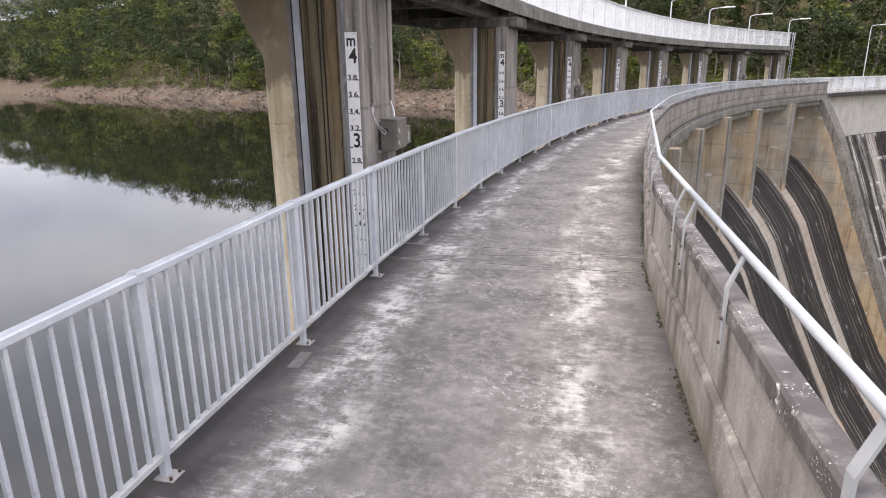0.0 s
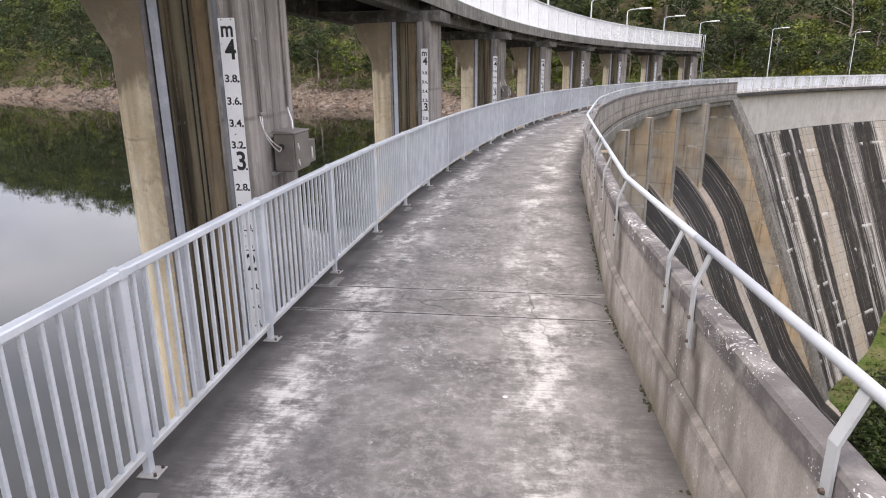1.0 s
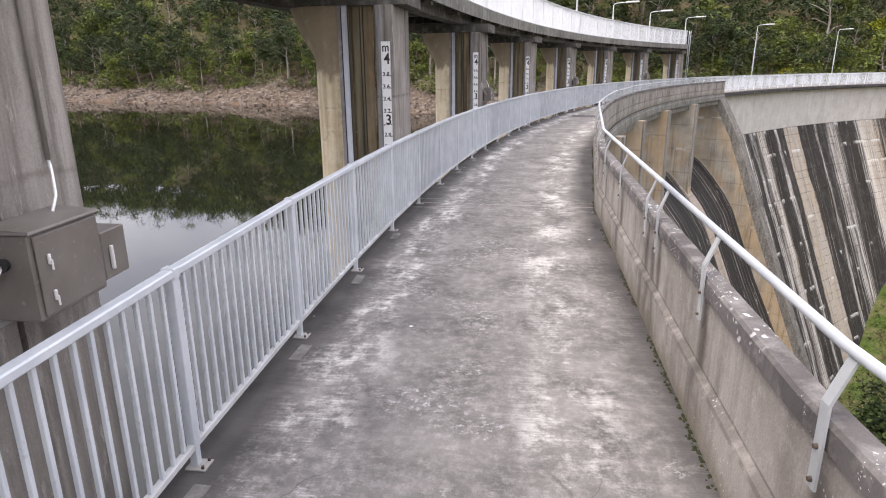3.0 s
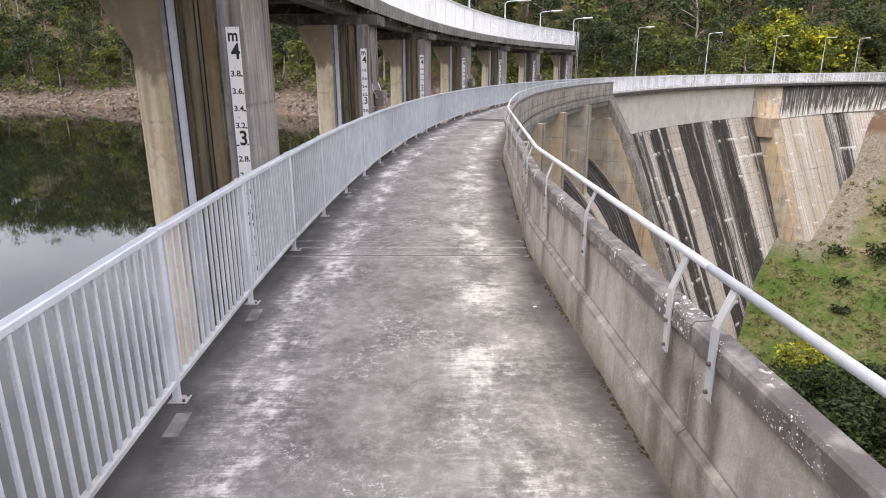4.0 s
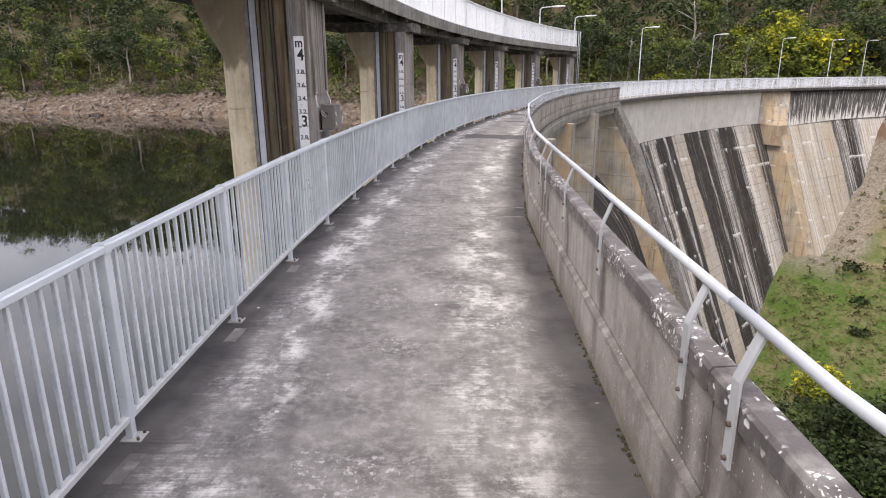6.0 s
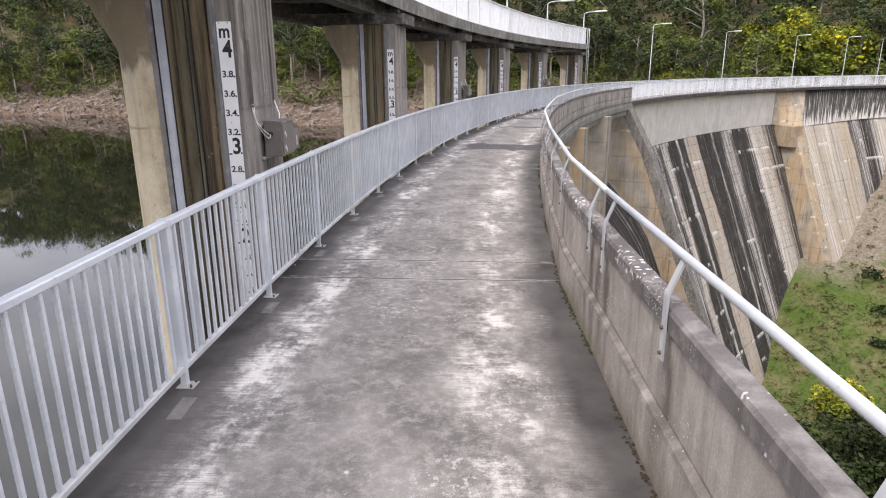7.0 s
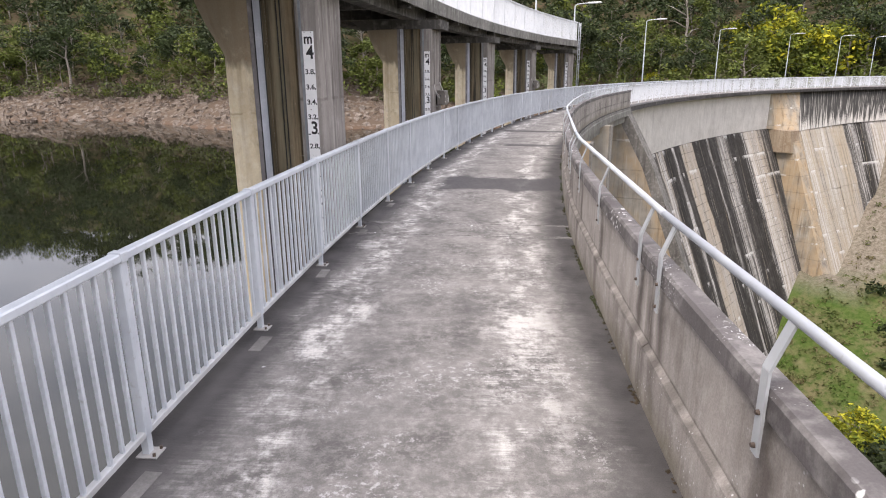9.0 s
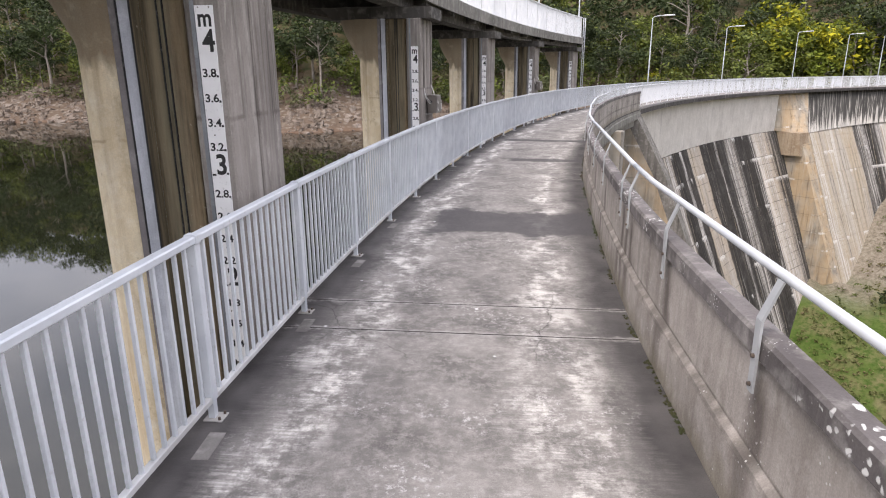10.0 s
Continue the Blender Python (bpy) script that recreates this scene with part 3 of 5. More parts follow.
def face_material(name, tan, pale, black, white, grid=1.0):
    """Sloping dam face: black algae columns, tan runs and white lime lines down the fall line, lime marks hanging from the lifts."""
    m = Mat(name, 0.86, 0.0, 0.15)
    w = m.world_vec()
    depth = m.math("SUBTRACT", -4.34, m.split(w, "Z"))
    u = m.math("SUBTRACT", m.split(m.vec(kind="UV"), "X"), m.math("MULTIPLY", depth, 0.1))

    def flow(su, sv, detail, rough=0.6, shift=0.0):
        k = m.n.new("ShaderNodeCombineXYZ")
        m.put(k, 0, m.math("ADD", m.math("MULTIPLY", u, su), shift))
        m.put(k, 1, m.math("MULTIPLY", depth, sv))
        return m.noise(k.outputs["Vector"], 1.0, detail, rough)

    deg = m.math("DIVIDE", u, math.radians(1.0) * 97.0)
    wander = m.math("ADD", deg, m.math("MULTIPLY", m.math("SUBTRACT", flow(0.5, 0.12, 3), 0.5), 1.1))
    c = m.mix(m.step(flow(0.6, 0.1, 5), 0.35, 0.65), tan, pale)
    c = m.mix(m.math("MULTIPLY", m.step(m.noise(w, 2.4, 7, 0.7), 0.42, 0.7), 0.5), c, rgb(0.47, 0.43, 0.37))
    c = m.mix(m.math("MULTIPLY", m.step(flow(4.2, 0.07, 6, 0.7, 3.0), 0.5, 0.68), 0.7), c, rgb(0.13, 0.11, 0.09))
    c = m.mix(m.math("MULTIPLY", m.step(flow(1.1, 0.3, 5, 0.6, 8.0), 0.6, 0.72), 0.45), c, rgb(0.36, 0.23, 0.12))
    edge, fray = flow(2.2, 0.06, 6, 0.68), flow(10.0, 0.35, 5, 0.7)
    field = m.math("ADD", ramp(m, wander, black), m.math("ADD", m.math("MULTIPLY", m.math("SUBTRACT", edge, 0.5), 1.1), m.math("MULTIPLY", m.math("SUBTRACT", fray, 0.5), 0.35)))
    blk = m.step(field, 0.42, 0.62)
    soot = m.mix(m.step(m.math("ADD", edge, m.math("MULTIPLY", fray, 0.6)), 0.74, 1.05), rgb(0.01, 0.01, 0.01), rgb(0.065, 0.06, 0.056))
    soot = m.mix(m.math("MULTIPLY", m.step(m.noise(w, 1.1, 6, 0.7), 0.52, 0.7), 0.35), soot, rgb(0.16, 0.15, 0.14))
    c = m.mix(m.math("MULTIPLY", blk, 0.95), c, soot)
    # lime: long pale lines, and ragged marks that hang from the lift joints
    line = m.math("ADD", ramp(m, wander, white), m.math("SUBTRACT", flow(5.5, 0.03, 4, 0.6, 5.0), 0.5))
    line = m.math("MULTIPLY", m.step(line, 0.19, 0.34), m.step(flow(3.0, 0.25, 5, 0.7, 2.0), 0.34, 0.56))
    c = m.mix(m.math("MULTIPLY", line, 0.8), c, rgb(0.6, 0.57, 0.53))
    turn = m.math("DIVIDE", depth, 2.35)
    below = m.math("MULTIPLY", m.math("FRACT", turn), 2.35)
    k = m.n.new("ShaderNodeCombineXYZ")
    m.put(k, 0, m.math("MULTIPLY", u, 0.42))
    m.put(k, 1, m.math("MULTIPLY", m.math("FLOOR", turn), 3.7))
    gate = m.step(m.noise(k.outputs["Vector"], 1.0, 2), 0.56, 0.6)
    drop = m.math("MULTIPLY", m.step(flow(6.0, 0.0, 5, 0.75, 1.0), 0.35, 0.75), 0.9)
    mark = m.math("MULTIPLY", gate, m.step(m.math("SUBTRACT", drop, below), 0.0, 0.2))
    c = m.mix(m.math("MULTIPLY", mark, 0.75), c, rgb(0.64, 0.62, 0.59))
    third = m.math("ABSOLUTE", m.math("SUBTRACT", m.math("FRACT", m.math("DIVIDE", depth, 0.783)), 0.5))
    lift = m.math("MULTIPLY", m.step(third, 0.455, 0.485), m.step(m.noise(w, 0.9, 4), 0.42, 0.55))
    c = m.mix(m.math("MULTIPLY", lift, 0.7 * grid), c, rgb(0.05, 0.042, 0.036))
    board = m.math("ABSOLUTE", m.math("SUBTRACT", m.math("FRACT", m.math("DIVIDE", m.split(m.vec(kind="UV"), "X"), 0.767)), 0.5))
    c = m.mix(m.math("MULTIPLY", m.math("MULTIPLY", m.step(board, 0.46, 0.49), m.step(m.noise(w, 0.8, 4), 0.42, 0.56)), 0.5 * grid), c, rgb(0.06, 0.05, 0.042))
    return m.done(c, m.noise(w, 9.0, 6), 0.5, 0.05)


MAT["face"] = face_material(
    "dam_face_concrete", rgb(0.37, 0.305, 0.23), rgb(0.37, 0.34, 0.305),
    [(30.5, 0.4), (33.0, 0.65), (35.0, 0.5), (36.0, 0.85), (37.0, 0.85), (37.9, 0.5), (38.8, 0.5), (39.1, 0.95), (41.4, 0.85), (42.0, 0.05), (43.5, 0.1), (43.9, 1.0), (47.0, 1.0), (47.4, 0.62), (48.8, 0.6), (49.2, 1.1), (51.2, 1.0), (51.6, 0.4), (53.2, 0.36), (54.2, 0.62), (57.0, 0.55)],
    [(30.5, 0.1), (35.6, 0.1), (36.0, 0.4), (36.4, 0.0), (37.0, 0.4), (37.6, 0.05), (38.3, 0.42), (38.9, 0.0), (40.2, 0.1), (40.5, 0.4), (41.0, 0.0), (43.6, 0.1), (45.7, 0.05), (46.0, 0.4), (46.4, 0.05), (48.0, 0.3), (48.9, 0.2), (49.4, -0.2), (50.8, -0.1), (51.2, 0.3), (52.6, 0.2), (57.0, 0.12)])
MAT["face_dry"] = face_material(
    "dry_dam_face_concrete", rgb(0.37, 0.305, 0.215), rgb(0.37, 0.34, 0.295),
    [(55.0, 0.1), (57.9, 0.15), (58.3, 0.5), (58.7, 0.1), (60.1, 0.12), (60.4, 0.5), (60.9, 0.12), (62.6, 0.2), (63.4, 0.85), (65.8, 0.9), (66.6, 0.45), (75.0, 0.4)],
    [(55.0, 0.05), (57.3, 0.3), (58.2, 0.05), (59.8, 0.3), (60.6, 0.0), (62.4, 0.1), (64.0, 0.3), (65.0, 0.1), (66.2, 0.3), (75.0, 0.2)], 0.35)
MAT["chute"] = dam_material("spillway_concrete", rgb(0.33, 0.26, 0.21), 0.315, True)
MAT["band"] = concrete("dam_wall_concrete", rgb(0.5, 0.47, 0.43), rgb(0.65, 0.615, 0.57), rgb(0.7, 0.67, 0.63), 0.22, rgb(0.12, 0.11, 0.1))


def drip_material():
    """Pale wall with black runs of uneven length that start under the kerb."""
    m = Mat("drip_streaked_concrete", 0.88, 0.0, 0.15)
    w, uv = m.world_vec(), m.vec(kind="UV")
    c = m.mix(m.step(m.noise(w, 0.8, 6), 0.35, 0.65), rgb(0.31, 0.295, 0.265), rgb(0.47, 0.445, 0.4))
    reach = m.math("MULTIPLY", m.step(m.noise(m.vec((1.7, 0.0, 1), "UV"), 1.0, 6, 0.7), 0.26, 0.64), 7.0)
    run = m.step(m.math("SUBTRACT", reach, m.split(uv, "Y")), 0.0, 0.5)
    run = m.math("MULTIPLY", run, m.step(m.noise(m.vec((7.0, 0.25, 1), "UV"), 1.0, 5), 0.3, 0.47))
    c = m.mix(m.math("MULTIPLY", run, 0.94), c, rgb(0.022, 0.021, 0.02))
    return m.done(c, m.noise(w, 12.0, 5), 0.4, 0.02)


MAT["drip"] = drip_material()
MAT["crest"] = concrete("crest_kerb_concrete", rgb(0.035, 0.032, 0.03), rgb(0.09, 0.083, 0.078), rgb(0.3, 0.29, 0.27), 0.5, lichen=0.3)
MAT["rust"] = concrete("rust_stained_concrete", rgb(0.29, 0.21, 0.14), rgb(0.39, 0.31, 0.22), rgb(0.46, 0.4, 0.32), 0.5, rgb(0.1, 0.065, 0.04))
MAT["weathered"] = concrete("dark_weathered_concrete", rgb(0.12, 0.112, 0.1), rgb(0.22, 0.205, 0.185), rgb(0.38, 0.36, 0.33), 0.7)
MAT["joint"] = concrete("joint_filler", rgb(0.03, 0.03, 0.03), rgb(0.05, 0.048, 0.045), rgb(0.09, 0.085, 0.08), 0.2)


def water_material():
    m = Mat("still_reservoir_water", 0.025, 0.0, 0.5)
    m.b.inputs["IOR"].default_value = 1.46
    m.b.inputs["Base Color"].default_value = rgb(0.008, 0.009, 0.005)
    w = m.world_vec((0.35, 0.35, 0.35))
    return m.done(rgb(0.008, 0.009, 0.005), m.noise(w, 1.0, 3), 0.02, 0.05)


MAT["water"] = water_material()


def ground_material():
    m = Mat("bank_and_valley_ground", 0.95, 0.0, 0.1)
    w = m.world_vec()
    height = m.split(w, "Z")
    grass = m.mix(m.step(m.noise(w, 0.35, 6), 0.4, 0.62), rgb(0.068, 0.1, 0.024), rgb(0.135, 0.122, 0.06))
    grass = m.mix(m.step(m.noise(w, 2.5, 5), 0.45, 0.7), grass, rgb(0.035, 0.07, 0.012))
    grass = m.mix(m.math("MULTIPLY", m.step(m.noise(w, 0.14, 4), 0.56, 0.66), 0.75), grass, rgb(0.24, 0.18, 0.12))
    flat = m.n.new("ShaderNodeVectorMath")
    flat.operation = "DISTANCE"
    m.l.new(m.world_vec((1, 1, 0)), flat.inputs[0])
    flat.inputs[1].default_value = (CX, CY, 0)
    gap = m.math("SUBTRACT", m.math("ADD", 95.85, m.math("MULTIPLY", height, FACE)), flat.outputs["Value"])
    ragged = m.math("ADD", gap, m.math("MULTIPLY", m.math("SUBTRACT", m.noise(w, 0.5, 5), 0.5), 5.0))
    gravel = m.mix(m.step(m.noise(w, 3.0, 7, 0.75), 0.4, 0.62), rgb(0.13, 0.105, 0.08), rgb(0.25, 0.22, 0.18))
    upper = m.step(m.math("ADD", height, m.math("MULTIPLY", m.math("SUBTRACT", m.noise(w, 0.2, 4), 0.5), 6.0)), -20.5, -18.5)
    dry = m.mix(m.step(m.noise(w, 0.3, 6, 0.65), 0.4, 0.6), rgb(0.09, 0.11, 0.035), rgb(0.17, 0.135, 0.075))
    dry = m.mix(m.math("MULTIPLY", m.step(m.noise(w, 4.0, 6, 0.75), 0.52, 0.66), 0.6), dry, rgb(0.3, 0.26, 0.21))
    grass = m.mix(m.math("MULTIPLY", upper, 0.8), grass, dry)
    grass = m.mix(m.math("MULTIPLY", m.math("MULTIPLY", m.step(ragged, 5.5, 3.5), m.step(height, -22.0, -20.0)), 0.9), grass, gravel)
    earth = m.mix(m.step(m.noise(w, 0.5, 6), 0.4, 0.65), rgb(0.148, 0.12, 0.093), rgb(0.22, 0.198, 0.168))
    earth = m.mix(m.step(m.cells(w, 1.1), 0.1, 0.5), earth, rgb(0.1, 0.073, 0.053))
    floor_ = m.mix(m.step(m.noise(w, 0.6, 5), 0.4, 0.6), rgb(0.05, 0.055, 0.022), rgb(0.1, 0.075, 0.045))
    k = m.step(m.math("ADD", height, m.math("MULTIPLY", m.math("SUBTRACT", m.noise(w, 0.2, 4), 0.5), 4.0)), 0.2, 2.4)
    wet = m.mix(m.step(height, -5.6, -4.7), rgb(0.12, 0.075, 0.05), earth)
    c = m.mix(k, wet, floor_)
    c = m.mix(m.step(height, -6.6, -7.6), c, grass)
    return m.done(c, m.noise(w, 3.0, 6), 0.6, 0.15)


MAT["ground"] = ground_material()


def leaf_material(name, a, b, c2):
    m = Mat(name, 0.7, 0.0, 0.15)
    r = m.island()
    c = m.mix(r, a, b)
    c = m.mix(m.step(m.noise(m.world_vec(), 0.22, 4), 0.42, 0.64), c, c2)
    return m.done(c)


MAT["leaf"] = leaf_material("eucalypt_leaves", rgb(0.017, 0.029, 0.01), rgb(0.066, 0.088, 0.03), rgb(0.036, 0.046, 0.023))
MAT["leaf_light"] = leaf_material("light_leaves", rgb(0.05, 0.075, 0.016), rgb(0.17, 0.195, 0.04), rgb(0.085, 0.105, 0.026))
MAT["wattle"] = leaf_material("wattle_blossom", rgb(0.055, 0.085, 0.014), rgb(0.5, 0.45, 0.03), rgb(0.13, 0.17, 0.025))
MAT["scrub"] = leaf_material("bank_scrub_leaves", rgb(0.04, 0.06, 0.02), rgb(0.11, 0.13, 0.05), rgb(0.09, 0.075, 0.045))
# leaf colours darkened to stand for the shade deep in the valley thicket
MAT["shrub"] = leaf_material("shade_darkened_shrub_leaves", rgb(0.01, 0.019, 0.006), rgb(0.045, 0.066, 0.018), rgb(0.028, 0.036, 0.016))
MAT["grass"] = leaf_material("grass_blades", rgb(0.052, 0.076, 0.017), rgb(0.098, 0.12, 0.034), rgb(0.135, 0.11, 0.055))
MAT["bark"] = concrete("pale_bark", rgb(0.16, 0.13, 0.1), rgb(0.33, 0.3, 0.26), rgb(0.5, 0.47, 0.43), 0.4)
MAT["rock"] = concrete("bank_rock", rgb(0.115, 0.082, 0.06), rgb(0.215, 0.178, 0.145), rgb(0.36, 0.325, 0.29), 0.2)
MAT["litter"] = leaf_material("moss_and_litter", rgb(0.025, 0.02, 0.013), rgb(0.06, 0.045, 0.028), rgb(0.03, 0.04, 0.014))
MAT["lamp_head"] = painted_metal("lamp_head", rgb(0.6, 0.6, 0.6), rgb(0.7, 0.7, 0.7), 0.4)


# ---- building helpers ----
def P(R, a, z=0.0):
    a = radians(a)
    return Vector((CX - R * math.cos(a), CY + R * math.sin(a), z))


def F(R, a, z=0.0):
    """Frame on the arc: x along the walk, y towards the lake, z up."""
    return Matrix.Translation(P(R, a, z)) @ Matrix.Rotation(radians(90 - a), 4, "Z")


def put(name, bm, material, parent=None, label=""):
    bmesh.ops.recalc_face_normals(bm, faces=bm.faces)
    me = bpy.data.meshes.new(name)
    bm.to_mesh(me)
    bm.free()
    me.materials.append(MAT[material])
    ob = new(name, me)
    ob.parent = parent
    if label:
        tagged(ob, label)
    return ob


part = put


def shared(name, me, m, parent):
    ob = new(name, me)
    ob.parent = parent
    ob.matrix_basis = m
    return ob


def empty(name, m, label, category, group="", kind=""):
    ob = new(name)
    ob.matrix_basis = m
    ob.empty_display_size = 0.2
    return tagged(ob, label, category, group, kind)


def box(bm, x0, x1, y0, y1, z0, z1, bevel=0.0):
    r = bmesh.ops.create_cube(bm, size=1.0, matrix=Matrix.Translation(((x0 + x1) / 2, (y0 + y1) / 2, (z0 + z1) / 2)) @ Matrix.Diagonal((x1 - x0, y1 - y0, z1 - z0, 1)))
    if bevel:
        edges = list({e for v in r["verts"] for e in v.link_edges})
        bmesh.ops.bevel(bm, geom=edges, offset=bevel, segments=1, affect="EDGES")
    return bm


def cube(x0, x1, y0, y1, z0, z1, bevel=0.0):
    return box(bmesh.new(), x0, x1, y0, y1, z0, z1, bevel)


def tube(bm, pts, r, sides=8):
    """A round bar along pts; r is one radius or one for each point."""
    rings = []
    for i, p in enumerate(pts):
        p = Vector(p)
        d = (Vector(pts[min(i + 1, len(pts) - 1)]) - Vector(pts[max(i - 1, 0)])).normalized()
        u = d.orthogonal().normalized() if i == 0 else (rings_u - d * rings_u.dot(d)).normalized()
        rings_u = u
        v = d.cross(u)
        rr = r[i] if isinstance(r, (list, tuple)) else r
        rings.append([bm.verts.new(p + (u * math.cos(2 * math.pi * k / sides) + v * math.sin(2 * math.pi * k / sides)) * rr) for k in range(sides)])
    for a, b in zip(rings, rings[1:]):
        for k in range(sides):
            bm.faces.new((a[k], a[(k + 1) % sides], b[(k + 1) % sides], b[k])).smooth = True
    bm.faces.new(rings[0][::-1])
    bm.faces.new(rings[-1])
    return bm


BEND_0 = -4.75


def bay(R, a):
    """Radius of the straight line between two bends, one bay of the bridge apart; the bends lie 4 cm outside R. Further on the line is rounder."""
    half = PIER_STEP / 2
    line = (R + 0.04) * math.cos(radians(half)) / math.cos(radians((a - BEND_0) % PIER_STEP - half))
    return R + (line - R) * (1.0 if a < BEND_0 + 2 * PIER_STEP else 0.35)


def PW(R, a, z=0.0):
    """P for the parapet, which runs straight from bend to bend."""
    return P(bay(R, a), a, z)


def lerp_table(x, table):
    for (x0, y0), (x1, y1) in zip(table, table[1:]):
        if x <= x1:
            return y0 + (y1 - y0) * max(0.0, (x - x0)) / (x1 - x0)
    return table[-1][1]


def sweep(profile, a0, a1, step=1.0, place=P):
    """A closed profile of (R, z) corners carried along the arc from a0 to a1, with UVs in metres: u along, v round the profile."""
    bm = bmesh.new()
    uvl = bm.loops.layers.uv.verify()
    n = max(1, math.ceil((a1 - a0) / step - 1e-6))
    rings = [[bm.verts.new(place(R, a0 + (a1 - a0) * i / n, z)) for R, z in profile] for i in range(n + 1)]
    q = len(profile)
    along = [0.0]
    for i in range(q):
        along.append(along[-1] + math.dist(profile[i], profile[(i + 1) % q]))
    for i in range(n):
        u0, u1 = (radians(a0 + (a1 - a0) * k / n) * 97.0 for k in (i, i + 1))
        for k in range(q):
            f = bm.faces.new((rings[i][k], rings[i][(k + 1) % q], rings[i + 1][(k + 1) % q], rings[i + 1][k]))
            for loop, c in zip(f.loops, ((u0, along[k]), (u0, along[k + 1]), (u1, along[k + 1]), (u1, along[k]))):
                loop[uvl].uv = c
    bm.faces.new(rings[0])
    bm.faces.new(rings[-1][::-1])
    return bm


# ---- ground and water ----
SPILL_0, SPILL_1 = PIER_0 - 3 * PIER_STEP, PIER_0 + 7 * PIER_STEP + 0.1


def face_R(z):
    return 96.5 - FACE * (-4.3 - z)


TOE = [(-60, 2), (-40, -4), (-25, -24), (-10, -30), (20, -32), (38, -31), (45, -29.8), (49.4, -25), (52.5, -22.5), (55.4, -19.9), (57.6, -20.9), (60.9, -17.7), (64.6, -13.3), (66.2, -12.7), (67.2, -9.8), (69.1, -5.8), (70.1, -4.2), (72.9, -3.4), (77, -2.4), (80, 3), (110, 12)]


SHORE = [(-900, 420), (-330, 222), (-220, 184), (-150, 158), (-113, 143), (-75, 136), (-50, 131), (-38, 124), (-28, 111), (-20, 108), (-8, 111), (10, 110), (28, 104), (60, 107), (120, 112), (900, 140)]


def shore_y(x):
    return lerp_table(x, SHORE) + 1.4 * math.sin(x * 0.23 + 1.0) + 0.9 * math.sin(x * 0.61)


def ground_z(x, y):
    d = Vector((x - CX, y - CY))
    R, a = d.length, math.degrees(math.atan2(d.y, -d.x))
    wig = noise.noise((x * 0.05, y * 0.05, 0)) * 1.2 + noise.noise((x * 0.21, y * 0.21, 3)) * 0.45
    u = y - shore_y(x)
    far = max(0.0, -x - 700, -y - 300, math.hypot(x, y) - 760)
    if u < 0:
        out = WATER + max(u * 0.3, -9.0) + min(far * 0.45, 60)
    else:
        out = WATER + min(u, 16.0) * 0.34 + max(0.0, min(u - 16, 80)) * (0.52 + 0.06 * min(1.0, max(0.0, (-x - 150) / 100))) + max(0.0, min(u - 96, 300)) * 0.12 + wig * min(1.0, u / 8)
    if a > 60:
        out = max(out, lerp_table(a, TOE) - 1.0) if u > -20 else out
    inside = lerp_table(a if a < 120 else -60, TOE)
    inside += max(0.0, 84 - R) * (-0.035 if a > 52 else 0.012) + wig * (0.3 if a > 62 else 0.5)
    k = min(1.0, max(0.0, (R - 98.5) / 2.0))
    if a > 74 or a < -40:
        k = min(1.0, max(0.0, (R - 70.0) / 30.0))
    return inside * (1 - k) + out * k


def ground():
    bm = bmesh.new()
    xs = [-900, -600, -420] + list(range(-300, -100, 8)) + list(range(-100, 26, 3)) + list(range(26, 82, 2)) + list(range(82, 140, 3)) + list(range(140, 300, 10)) + [360, 500, 800, 1200]
    ys = [-900, -500, -250] + list(range(-150, 20, 14)) + list(range(20, 90, 3)) + [90 + 1.5 * k for k in range(40)] + list(range(150, 230, 5)) + [250, 300, 400, 600, 1000]
    grid = [[bm.verts.new((x, y, ground_z(x, y))) for x in xs] for y in ys]
    for r0, r1 in zip(grid, grid[1:]):
        for k in range(len(xs) - 1):
            bm.faces.new((r0[k], r0[k + 1], r1[k + 1], r1[k])).smooth = True
    tagged(put("ground", bm, "ground"), "grassy valley floor and stony red-brown reservoir bank", "ground", kind="structure")


ground()

bm = bmesh.new()
ring_in = [bm.verts.new(P(98.9, a, WATER)) for a in range(-60, 84, 2)]
ring_out = [bm.verts.new(P(1000, a, WATER)) for a in range(-60, 84, 2)]
for k in range(len(ring_in) - 1):
    bm.faces.new((ring_in[k], ring_in[k + 1], ring_out[k + 1], ring_out[k]))
tagged(put("water", bm, "water"), "calm dark green reservoir water mirroring trees and cloud", "water", kind="structure")


# ---- dam body ----
STEP_A = 55.6


def band_foot(a):
    return lerp_table(a, [(54, -4.6), (57, -4.55), (64, -4.22), (76, -4.0)])


